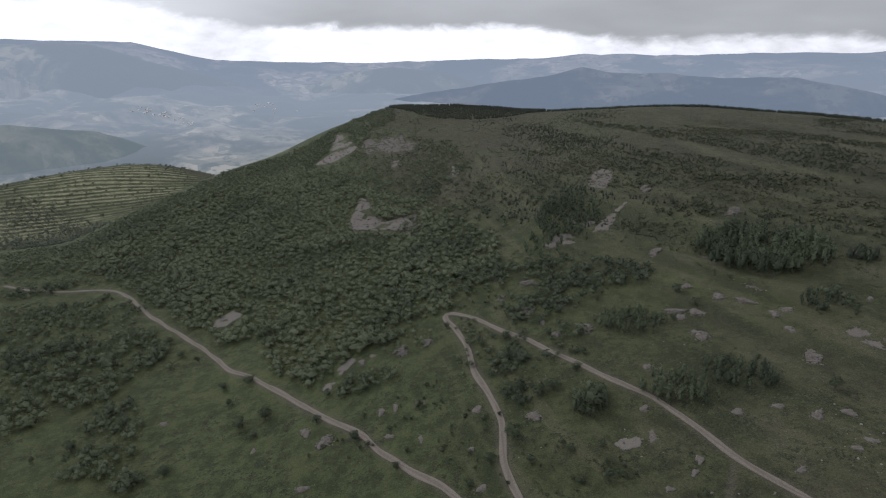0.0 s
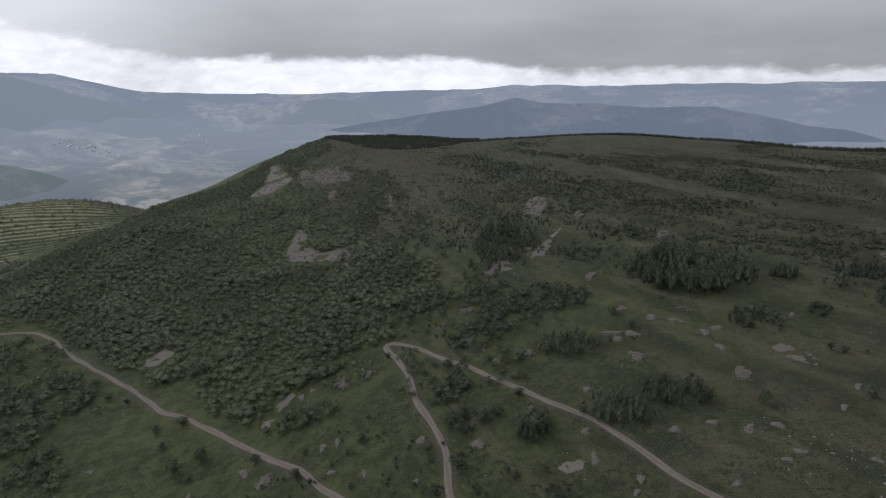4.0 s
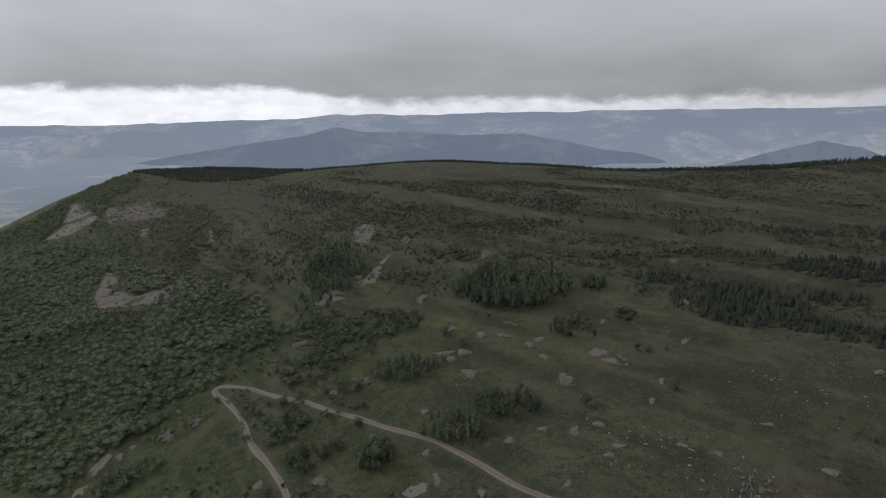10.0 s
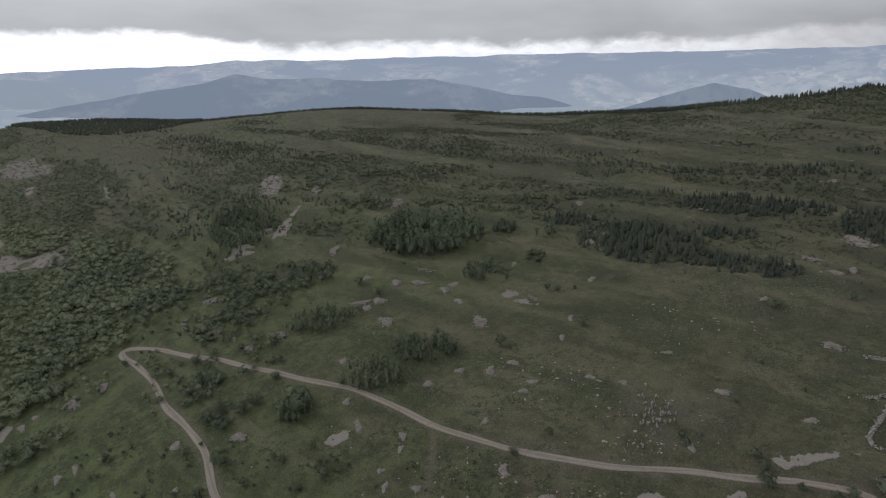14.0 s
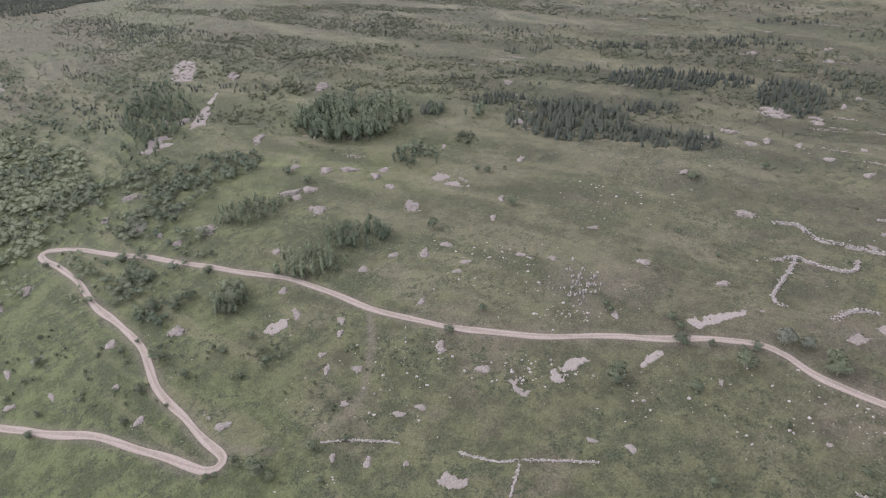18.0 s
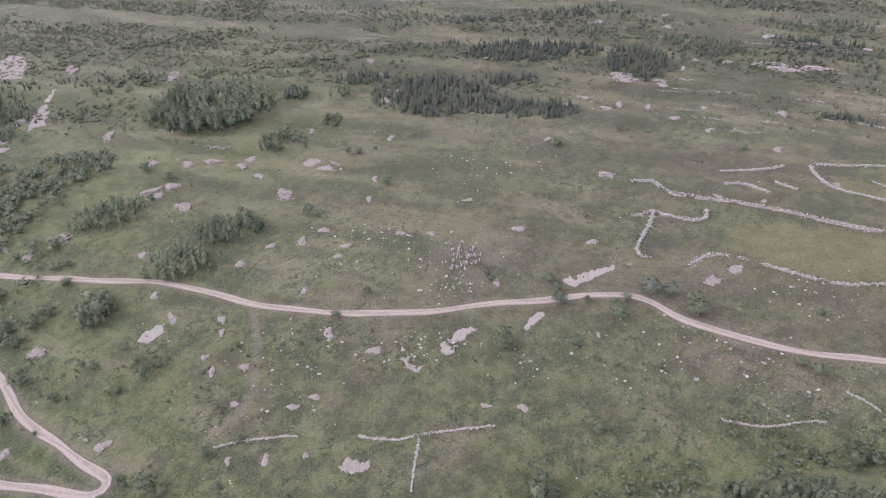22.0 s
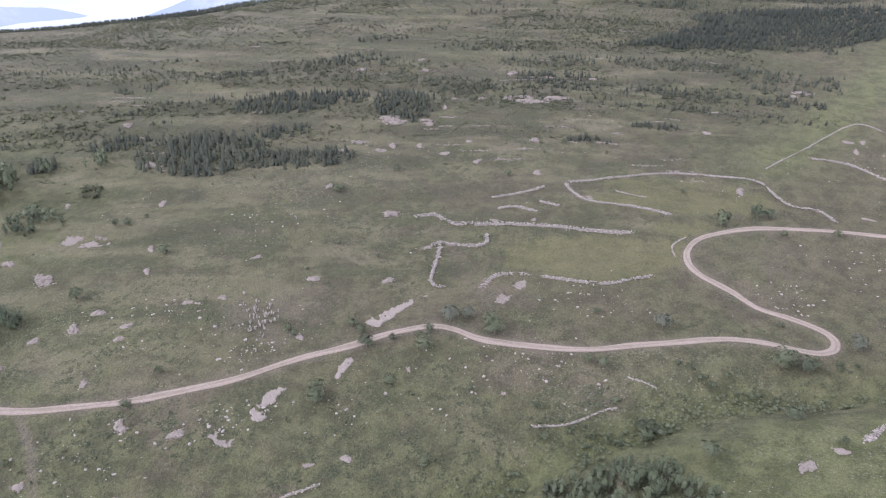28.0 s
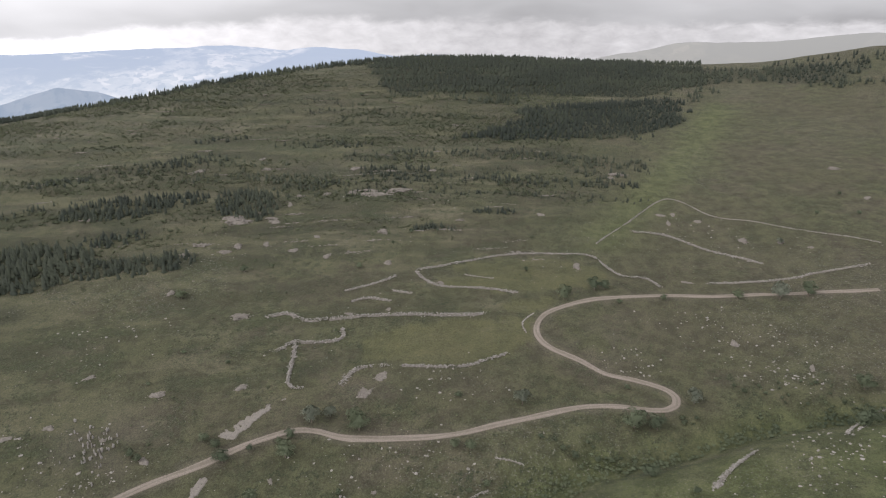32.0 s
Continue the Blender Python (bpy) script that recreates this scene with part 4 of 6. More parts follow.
LEAVES = {"B": BROADLEAF, "K": BROADLEAF, "L": LIGHTLEAF, "P": PINE, "C": SCRUB, "S": SILVERLEAF}
g0 = np.random.default_rng(3)
TUFTS = [crown("T", g0) for _ in range(6)]
LEAN_PINES = [crown("P", g0, 1, True) for _ in range(6)]
LIGHT_CROWNS = [crown("N", g0) for _ in range(6)]
LOW_CROWNS = [crown("M", g0) for _ in range(6)]
CROWNS = {k: [crown(k, g0) for _ in range(5)] for k in "BLPC"}
FINE_CROWNS = {k: [crown(k, g0, 2.4 if k in "BKS" else 1.8 if k == "L" else 2) for _ in range(3)] for k in "BLPCSK"}
WIDE = {"B": 1.15, "L": 1.0, "P": 1.0, "C": 1.35, "S": 1.15, "K": 1.15}


def planted(name, kind, x, y, tall, label, category="trees", shapes=None, spread=1.0, tone=0.5):
    """Many trees or shrubs as one mesh, each turned, scaled and tinted by itself."""
    x, y, tall = np.asarray(x), np.asarray(y), np.asarray(tall)
    if not len(x):
        return None
    z = height(x, y)
    vs, fs, ns, ts, k = [], [], [], [], 0
    shapes = shapes or CROWNS[kind]
    pick = rng.integers(0, len(shapes), len(x))
    for s, (v, f, nv) in enumerate(shapes):
        m = np.nonzero(pick == s)[0]
        if not len(m):
            continue
        a = rng.uniform(0, 2 * math.pi, len(m))
        w = tall[m] * spread * WIDE[kind] * rng.uniform(0.8, 1.2, len(m))
        ca, sa = np.cos(a)[:, None], np.sin(a)[:, None]
        ns.append(np.stack([nv[None, :, 0] * ca - nv[None, :, 1] * sa, nv[None, :, 0] * sa + nv[None, :, 1] * ca, np.repeat(nv[None, :, 2], len(m), 0)], 2).reshape(-1, 3))
        ca, sa = np.cos(a) * w, np.sin(a) * w
        px = v[None, :, 0] * ca[:, None] - v[None, :, 1] * sa[:, None] + x[m][:, None]
        py = v[None, :, 0] * sa[:, None] + v[None, :, 1] * ca[:, None] + y[m][:, None]
        pz = v[None, :, 2] * tall[m][:, None] + z[m][:, None] - 0.05 * tall[m][:, None]
        vs.append(np.stack([px, py, pz], 2).reshape(-1, 3))
        fs.append((f[None] + (np.arange(len(m)) * len(v))[:, None, None] + k).reshape(-1, 3))
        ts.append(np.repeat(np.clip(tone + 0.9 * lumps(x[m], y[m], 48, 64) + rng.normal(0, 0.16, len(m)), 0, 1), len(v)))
        k += len(m) * len(v)
    me = mesh_of(name, np.concatenate(vs), np.concatenate(fs), LEAVES[kind], {"tint": np.concatenate(ts)}, False, np.concatenate(ns))
    return part(name, me, None, label, category, kind="stuff")


KINDS = {"B": ("broadleaf_tree", "dense dark-green broadleaf tree on the grassy hillside", "tree"),
         "L": ("birch_tree", "slender light-green birch tree in a small grove", "tree"),
         "P": ("pine_tree", "dark-green young pine tree on the hill slope", "tree"),
         "C": ("shrub", "low olive-green shrub on rough pasture", "shrub"),
         "S": ("willow_bush", "rounded silvery-green willow bush beside the dirt road", "bush"),
         "K": ("bush", "rounded dark-green bush standing alone in pasture", "bush")}
MODELS = {}


def tree(kind, x, y, tall, group=""):
    """One tree or bush as a thing with trunk and crown."""
    shape = kind
    pick = int(rng.integers(0, 3))
    name, label, category = KINDS[kind]
    for line in ROADS:                                            # clear of the carriageway
        for _ in range(3):
            if near_line(np.array([x]), np.array([y]), line, 8)[0] < 2.6:
                x, y = x * 0.993, y * 0.993
    z = float(height(x, y))
    turn = float(rng.uniform(0, 360))
    m = pose(x, y, z - 0.03 * tall, 0, 0, turn)
    wide = tall * WIDE[shape] * float(rng.uniform(0.85, 1.15))
    if (kind, pick) not in MODELS:
        v, f, nv = FINE_CROWNS[shape][pick]
        g = np.random.default_rng(pick)
        MODELS[kind, pick] = (trunk_mesh("trunk", 0.62 if shape != "P" else 0.9, 0.035, 0 if shape == "P" else 3, g),
                              mesh_of("crown", v, f, LEAVES[shape], {"tint": np.full(len(v), 0.42)}, False, nv))
    tm, cm = MODELS[kind, pick]
    ob = tagged(new(name), label, category, group)
    ob.matrix_world = m
    for nm, me in (("trunk", tm), ("crown", cm)):
        p = new(nm, me)
        p.parent = ob
        p.scale = (wide, wide, tall)
    return ob


def grove(kind, x, y, across, deep, count, tall):
    """A clump of trees over an ellipse laid square to the camera's line of sight."""
    az = math.atan2(x, y)
    a, r_ = rng.uniform(0, 2 * math.pi, count), np.sqrt(rng.uniform(0.02, 1, count))
    u, w = r_ * np.cos(a) * across, r_ * np.sin(a) * deep
    px, py = x + u * math.cos(az) + w * math.sin(az), y - u * math.sin(az) + w * math.cos(az)
    h = tall * rng.uniform(0.6, 1.15, count) * (1.2 if kind == "B" else 1.0)
    if math.hypot(x, y) < 235 and kind in "BL" or kind == "K":
        for i in range(count):
            tree(kind, float(px[i]), float(py[i]), float(h[i]), "trees of a hillside grove" if kind != "K" else "bushes on the pasture")
    else:
        nm = {"P": "pine_grove", "B": "thicket", "L": "birch_grove", "C": "shrub_patch"}[kind]
        lab = {"P": "grove of dark-green pines along an old terrace", "B": "thicket of dark-green broadleaf trees on the slope",
               "L": "grove of slender light-green birches", "C": "patch of low olive-green juniper shrubs"}[kind]
        planted(nm, kind, px, py, h, lab, shapes=LOW_CROWNS if kind == "C" else LIGHT_CROWNS if kind == "B" else LEAN_PINES if kind == "P" else None)


def forest(kind, poly, spacing, tall, name, label, tone=None):
    p = np.array(poly)
    lo, hi = p.min(0), p.max(0)
    gx, gy = np.meshgrid(np.arange(lo[0], hi[0], spacing), np.arange(lo[1], hi[1], spacing))
    x = (gx + rng.uniform(-0.5, 0.5, gx.shape) * spacing).ravel()
    y = (gy + rng.uniform(-0.5, 0.5, gy.shape) * spacing).ravel()
    m = inside(x + 12 * lumps(x, y, 22, 65), y + 12 * lumps(x, y, 22, 66), poly) & (lumps(x, y, 26, 61) > -0.72)
    for line in ROADS:
        m &= near_line(x, y, line, 20) > 6
    for s in SCREES:
        c = np.mean(s, 0)
        out = 0.97                                                # trees on the near side are left out to keep the scree in view
        bare = inside(c[0] + (x - c[0]) * out, c[1] + (y - c[1]) * out, s) | inside(x * 1.012, y * 1.012, s) | inside(x * 1.022, y * 1.022, s)
        m &= ~bare | (lumps(x, y, 14, 63) > 0.6)
    x, y = x[m], y[m]
    h = tall * (0.8 + 0.35 * lumps(x, y, 30, 62)) * rng.uniform(0.6, 1.4, len(x))
    # broadleaf tone is raised to paint the slope's haze into the leaves
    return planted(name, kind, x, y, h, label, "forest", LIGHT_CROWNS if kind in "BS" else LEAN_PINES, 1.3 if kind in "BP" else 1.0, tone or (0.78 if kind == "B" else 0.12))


# ---- rock ----
def rocks(xs, ys, sizes, flat=0.7, sink=0.25):
    iv, ifc = ico()
    n_ = len(xs)
    g = rng
    v = iv[None] * (1 + g.normal(0, 0.16, (n_, len(iv), 1)))
    s = np.asarray(sizes)[:, None] * np.stack([g.uniform(0.7, 1.3, n_), g.uniform(0.6, 1.1, n_), g.uniform(0.5, 1.0, n_) * flat], 1)
    v = v * s[:, None]
    a = g.uniform(0, 2 * math.pi, n_)
    ca, sa = np.cos(a)[:, None], np.sin(a)[:, None]
    z = height(np.asarray(xs), np.asarray(ys)) + np.asarray(sizes) * flat * (0.6 - sink * 2)
    p = np.stack([v[..., 0] * ca - v[..., 1] * sa + np.asarray(xs)[:, None], v[..., 0] * sa + v[..., 1] * ca + np.asarray(ys)[:, None],
                  v[..., 2] + z[:, None]], 2)
    f = ifc[None] + (np.arange(n_) * len(iv))[:, None, None]
    return p.reshape(-1, 3), f.reshape(-1, 3)


def heap(x, y, across, deep):
    """A stone heap cleared from the pasture: a low uneven mound of rubble."""
    az = math.atan2(x, y)
    count = int(min(64, max(18, across * deep * 5)))
    a, r_ = rng.uniform(0, 2 * math.pi, count), 1.25 * rng.uniform(0, 1, count) ** 0.75
    k = 1 + 0.25 * np.sin(a * 2 + x) + 0.18 * np.sin(a * 3 + y)
    u, w = r_ * np.cos(a) * across * k, r_ * np.sin(a) * deep * k
    px, py = x + u * math.cos(az) + w * math.sin(az), y - u * math.sin(az) + w * math.cos(az)
    size = max(0.24, 0.17 * math.sqrt(across * deep)) * rng.uniform(0.5, 1.4, count) * np.where(r_ > 1, 0.55, 1)
    v, f = rocks(px, py, size, 0.6)
    up = 0.30 * min(across, deep)
    v[:, 2] += np.repeat(up * np.maximum(0, 1 - r_ ** 2), len(ICO_V))
    rings = np.linspace(0.04, 1.0, 6)
    ta = np.linspace(0, 2 * math.pi, 17)[:-1]
    tr, tt = np.meshgrid(rings, ta, indexing="ij")
    kk = (1 + 0.25 * np.sin(tt * 2 + x) + 0.18 * np.sin(tt * 3 + y)) * tr * rng.uniform(0.78, 1.05, tr.shape)
    u, w = (np.cos(tt) * across * kk).ravel(), (np.sin(tt) * deep * kk).ravel()
    bx, by = x + u * math.cos(az) + w * math.sin(az), y - u * math.sin(az) + w * math.cos(az)
    bz = height(bx, by) + (up * (1 - tr ** 2) + 0.12 - 0.5 * (tr > 0.99) + rng.normal(0, 0.05, tr.shape)).ravel()
    i = np.arange(5 * 16)
    a0, a1 = i // 16 * 16 + i % 16, i // 16 * 16 + (i + 1) % 16
    bf = np.stack([a0, a0 + 16, a1 + 16, a1], 1)
    ob = part("cairn", mesh_of("cairn", np.stack([bx, by, bz], 1), bf, SCREE), None,
              "low cairn of pinkish-grey field stone on grass", "cairn")
    part("rubble", mesh_of("rubble", v, f, SCREE), ob, kind="stuff")
    return ob


def scree(poly):
    """A bare rocky slope: a thin bed of rubble over the ground with stones on it."""
    p = np.array(poly)
    lo, hi = p.min(0), p.max(0)
    span = max(hi - lo)
    step = max(0.7, min(2.2, span / 45))
    gx, gy = np.meshgrid(np.arange(lo[0], hi[0], step), np.arange(lo[1], hi[1], step))
    x, y = (gx + rng.uniform(-0.5, 0.5, gx.shape) * step).ravel(), (gy + rng.uniform(-0.5, 0.5, gy.shape) * step).ravel()
    wob = 0.06 * span
    m = inside(x + wob * lumps(x, y, span * 0.25, 71), y + wob * lumps(x, y, span * 0.25, 72), poly) & (lumps(x, y, max(5, span * 0.12), 73) > -0.28)
    x, y = x[m], y[m]
    keep = rng.uniform(0, 1, len(x)) < 0.5
    v, f = rocks(x[keep], y[keep], step * (0.2 + 0.75 * rng.uniform(0, 1, keep.sum()) ** 2), 0.5, 0.2)
    # the bed of fine rubble under the stones
    rows, cols = gx.shape
    ok = np.zeros(rows * cols, bool)
    ok[np.nonzero(m)[0]] = True
    q = grid_faces(rows, cols)
    q = q[ok[q].sum(1) >= 2]
    bx, by = (gx + 0.35 * step * lumps(gx, gy, step * 2, 74)).ravel(), (gy + 0.35 * step * lumps(gx, gy, step * 2, 75)).ravel()
    used, back = np.unique(q, return_inverse=True)
    bed = np.stack([bx[used], by[used], height(bx[used], by[used]) + np.where(ok[used], 0.22, -0.25) + 0.08 * lumps(bx[used], by[used], step, 76)], 1)
    ob = part("scree", mesh_of("scree", bed, back.reshape(-1, 4), SCREE), None, "bare pinkish-grey scree on the slope", "scree", kind="stuff")
    part("rubble", mesh_of("rubble", v, f, SCREE), ob, kind="stuff")
    return ob


def stone_wall(line, half):
    """A tumbled dry-stone wall."""
    c = even(line, 0.32)
    c = np.repeat(c, 3, 0)
    half = half * (1.25 if half > 0.85 else 0.9)
    d = rng.normal(0, 0.5, (len(c), 2)) * (half * (0.75 + 0.5 * lumps(c[:, 0], c[:, 1], 11, 83)))[:, None]
    x, y = c[:, 0] + d[:, 0], c[:, 1] + d[:, 1]
    keep = lumps(x, y, 9, 81) > -0.62 + 0.25 * rng.uniform(0, 1, len(x))
    x, y, d = x[keep], y[keep], d[keep]
    size = (0.13 + 0.36 * rng.uniform(0, 1, len(x)) ** 2) * (1.0 if half > 0.85 else 0.7)
    v, f = rocks(x, y, size, 0.75)
    v[:, 2] += np.repeat(np.maximum(0, 0.75 * half - 0.6 * np.hypot(*d.T)) * rng.uniform(0.3, 1, len(x)), len(ICO_V))
    c = even(line, 1.2)
    d = np.gradient(c, axis=0)
    d /= np.hypot(*d.T)[:, None]
    prof = np.array([-0.8, -0.5, -0.15, 0.15, 0.5, 0.8])
    off = prof[None] * 0.95 * half * rng.uniform(0.7, 1.2, (len(c), 6))
    bx, by = c[:, :1] + d[:, 1:] * off, c[:, 1:] - d[:, :1] * off
    rise = (np.array([-0.4, 0.05, 0.3, 0.3, 0.05, -0.4])[None] * rng.uniform(0.5, 1.1, (len(c), 6)) - 0.9 * smooth(-0.1, -0.5, lumps(bx, by, 9, 81))) * half
    core = np.stack([bx.ravel(), by.ravel(), (height(bx, by) + rise).ravel()], 1)
    ob = part("dry_stone_wall", mesh_of("dry_stone_wall", core, grid_faces(len(c), 6)[:, ::-1], SCREE), None,
              "tumbled dry-stone wall of pale grey rubble", "wall")
    part("rubble", mesh_of("rubble", v, f, STONE), ob, kind="stuff")
    return ob


def stones(x, y, across, deep, count):
    """Boulders and stones strewn over the turf."""
    az = math.atan2(x, y)
    u, w = rng.normal(0, 0.5, count) * across, rng.normal(0, 0.5, count) * deep
    px, py = x + u * math.cos(az) + w * math.sin(az), y - u * math.sin(az) + w * math.cos(az)
    v, f = rocks(px, py, 0.16 + 0.52 * rng.uniform(0, 1, count) ** 2.5, 0.8)
    return part("strewn_stones", mesh_of("strewn_stones", v, f, STONE), None, "pale stones strewn over the grazed turf", "rocks", kind="stuff")


def standing_stones(x, y, across, deep, count):
    """A cluster of upright limestone blades, each a stone of its own."""
    az = math.atan2(x, y)
    top = tagged(new("rock_cluster"), "cluster of upright pale limestone blades on the slope", "rocks")
    for i in range(count):
        u, w = float(rng.normal(0, 0.45)) * across, float(rng.normal(0, 0.45)) * deep
        px, py = x + u * math.cos(az) + w * math.sin(az), y - u * math.sin(az) + w * math.cos(az)
        v, f = rocks([px], [py], [float(rng.uniform(0.2, 0.48))], float(rng.uniform(2.2, 4.6)), 0.1)
        part("stone", mesh_of("stone", v, f, STONE), top)
    return top


def boulder(x, y, size):
    v, f = rocks([x], [y], [size], 0.85)
    return part("boulder", mesh_of("boulder", v, f, STONE), None, "single pale boulder lying in the grass", "rock")


# ---- things on the hillside ----
for scree_poly in SCREES:
    scree(scree_poly)
stone_wall([(248.6, 128.2), (254, 121), (250.8, 111.2), (258, 95.2), (266.3, 74.4), (271.1, 50.4), (275.3, 36.7)], 1.5)
stone_wall([(222.4, 117.7), (228.1, 112.7), (234.7, 109.2), (235, 104.1), (239.4, 94.3), (244.1, 91.9), (249.3, 94.4)], 1.2)
stone_wall([(233.9, 108.8), (220.5, 104.7), (209.2, 101.6), (206, 98.4), (206.5, 95)], 1.1)
stone_wall([(307, 75.8), (299.1, 68), (295.2, 58.9), (297.7, 41.2), (296.6, 23.5)], 1)
stone_wall([(309.4, 75), (317.9, 61.7), (329.3, 47.4), (339.9, 27.1), (345.4, 3.7), (345.6, -9.2), (333.7, -17.2), (326, -24.6), (323.7, -36.1), (314.8, -42.4)], 0.9)
stone_wall([(282.1, 104.5), (291.5, 93.6), (301, 83.9)], 0.9)
stone_wall([(271.6, 97.7), (276.9, 91.3), (276.3, 80.2)], 1)
stone_wall([(286.8, 82.2), (285.7, 72.4)], 1)
stone_wall([(211.8, 81.9), (220.4, 80.6), (225.5, 75.4), (228.1, 68.1)], 1.2)
stone_wall([(229.3, 62.7), (230.8, 54), (233.6, 41.4), (240.4, 31.9), (247.2, 23.4)], 1)
stone_wall([(310.7, 51.7), (310.1, 37)], 0.8)
stone_wall([(263.8, 17.3), (271.7, 19.6), (280.1, 15.1)], 0.6)
stone_wall([(360.5, -12.5), (390.9, -30.4), (426.5, -50.8), (428, -62.7), (406.3, -79.3), (398.9, -99.5), (388.9, -117.9), (382.3, -136), (370.2, -156.3)], 0.8)
stone_wall([(378.4, -32.9), (377, -51.1), (363.5, -67.2), (353.4, -82.4), (344.7, -94)], 1)
stone_wall([(321.8, -63.9), (323.5, -84.4), (329.6, -105.8), (333.8, -114.3), (344.9, -142.5)], 0.9)
stone_wall([(54.9, 145), (62.3, 140.2), (69.7, 133.8), (73.2, 130.1)], 0.6)
stone_wall([(84.7, 115.7), (90.8, 106.7), (96.7, 102.5), (104, 96.3), (112.3, 88.9)], 0.7)
stone_wall([(95.1, 102), (88, 96.6), (81, 90.6)], 0.6)
stone_wall([(155.8, 42.3), (161.6, 33.3), (169.1, 26), (173.5, 20.8)], 0.6)
stone_wall([(185.8, 20.6), (185.7, 15.6), (184.8, 11.3)], 0.6)
stone_wall([(170.5, -42.5), (176.5, -46.5), (181.5, -50.5), (189.4, -57.7)], 1)
stone_wall([(196.9, -84.3), (216.5, -94.7), (222.6, -99.5), (229.3, -108.4)], 0.8)
stone_wall([(433.1, 158.1), (441.4, 138.4), (446.9, 115.6), (450.2, 108.3)], 0.8)

# stone heaps: place, half width, half depth
heap(41.3, 310.9, 4.6, 5.7)
heap(59.2, 312.3, 2.9, 4.7)
heap(46.6, 343.6, 4.4, 3.7)
heap(65.3, 282.3, 3.2, 5.2)
heap(30.9, 359.7, 2.9, 4.8)
heap(120.4, 310.5, 2.4, 4.1)
heap(107.9, 288.3, 4.7, 3)
heap(116.2, 284.7, 3.3, 3.1)
heap(131, 296.9, 2.9, 4.3)
heap(140.9, 291.2, 4.3, 3.3)
heap(148.5, 276.9, 2.8, 3.5)
heap(155.8, 281.6, 3.5, 2.3)
heap(147.9, 262.1, 2.5, 2.7)
heap(146.7, 240.6, 3.1, 5)
heap(110.9, 263.9, 4.7, 3.6)
heap(82.8, 245, 1.5, 2.8)
heap(73, 202.6, 1.7, 3.2)
heap(74.3, 218.1, 2.2, 2.1)
heap(34.7, 224.2, 2.9, 3.1)
heap(13.9, 237.5, 1.9, 3.4)
heap(105.3, 210.8, 2.7, 2)
heap(120.4, 212, 1.9, 2.1)
heap(130.6, 205, 2.5, 3.1)
heap(112.5, 179.1, 1.7, 1.9)
heap(-26.4, 252.8, 2, 2.9)
heap(-20.3, 253.2, 1.5, 2.9)
heap(-21.9, 234.9, 2.1, 1.8)
heap(-20.6, 300.2, 4.2, 4.1)
heap(-8.1, 302.4, 3.1, 3.4)
heap(-40.4, 300.6, 2, 2.8)
heap(-35, 303.5, 1.7, 2.3)
heap(-59.5, 251.8, 2.3, 3.8)
heap(-49.3, 242, 3.2, 4.3)
heap(-53.7, 215.8, 3, 2.3)
heap(10.6, 213.5, 1.5, 1.6)
heap(-8.6, 227.4, 1.1, 2.5)
heap(52.1, 281.4, 2.1, 3.1)
heap(47.5, 294.8, 1.6, 3.1)
heap(181.2, 404.7, 5, 5.9)
heap(95, 416.8, 3.4, 4.9)
heap(144.6, 473.4, 3, 4.9)
heap(80.8, 183.1, 1.4, 1.8)
heap(71.1, 177.5, 1.4, 1.5)
heap(-81.5, 248, 1.3, 2.1)
heap(-134.8, 282.8, 2.1, 2.1)
heap(31, 331.5, 2.4, 3)
heap(84.3, 188.7, 1.4, 2.8)
heap(104.6, 155, 2.1, 2.9)
heap(109.3, 137.5, 2.8, 2)
heap(69.2, 169.9, 1.2, 2.5)
heap(77.6, 163.8, 1.7, 2)
heap(85.3, 137.5, 2, 1.3)
heap(67.3, 153.5, 1.8, 1.1)
heap(33.8, 171, 2.7, 2)
heap(13.2, 192.5, 2, 2)
heap(194.1, 283.8, 1.5, 2.7)
heap(213.5, 243.9, 2, 2.7)
heap(181.1, 218.7, 1.6, 2.8)
heap(167.8, 207.5, 1.7, 2.2)
heap(140.8, 204.6, 2.6, 2.1)
heap(139.6, 188.9, 2.2, 1.6)
heap(190.8, 143.8, 2.7, 2.3)
heap(246.6, 139.7, 3.3, 3.6)
heap(201.4, 116.4, 2.2, 2.1)
heap(242.2, 279.9, 3.6, 3.3)
heap(108.4, 282.2, 2.2, 3.9)
heap(119.2, 358.4, 3.3, 4.5)
heap(415.4, 255.6, 5.8, 2.3)
heap(342.8, 189.8, 7.5, 4.5)
heap(310, 194.1, 4.2, 2.5)
heap(303.6, 177.1, 2.8, 2.8)
heap(312.2, 174, 2.5, 3.9)
heap(160.5, 129.3, 1.6, 2.2)
heap(194.5, 173.9, 2.4, 1.2)
heap(257.5, 179.2, 2, 2.2)
heap(295.6, 194.9, 2.5, 3.2)
heap(319.3, 161.1, 1.9, 3.1)
heap(349.7, 169.8, 4.1, 2.4)
heap(315.3, 144, 2.4, 2.2)
heap(430, 211.6, 3.3, 1.8)
heap(273.1, 327.7, 2.9, 3)
heap(144.5, 466.4, 2.9, 4.8)
heap(85.5, 423.2, 1.5, 3)
heap(-10, 252, 2.5, 1.8)
heap(78.7, 139.5, 2.3, 1.3)
heap(62.5, 129.9, 1.4, 2.4)
heap(55.3, 137.9, 1.2, 1.6)
heap(70.8, 122.5, 0.8, 1.4)
heap(56.4, 116.7, 2.1, 1.1)
heap(122.5, 87, 2, 1.5)
heap(116.3, 95.7, 2, 0.8)
heap(161.3, 86.9, 0.9, 1)
heap(164.6, 54.9, 0.8, 1)
heap(165.7, 147.5, 1.1, 1.3)
heap(159.1, 178.5, 2, 1.6)
heap(166.9, 168.6, 2, 1.7)
heap(313.8, 125, 2.4, 2.3)
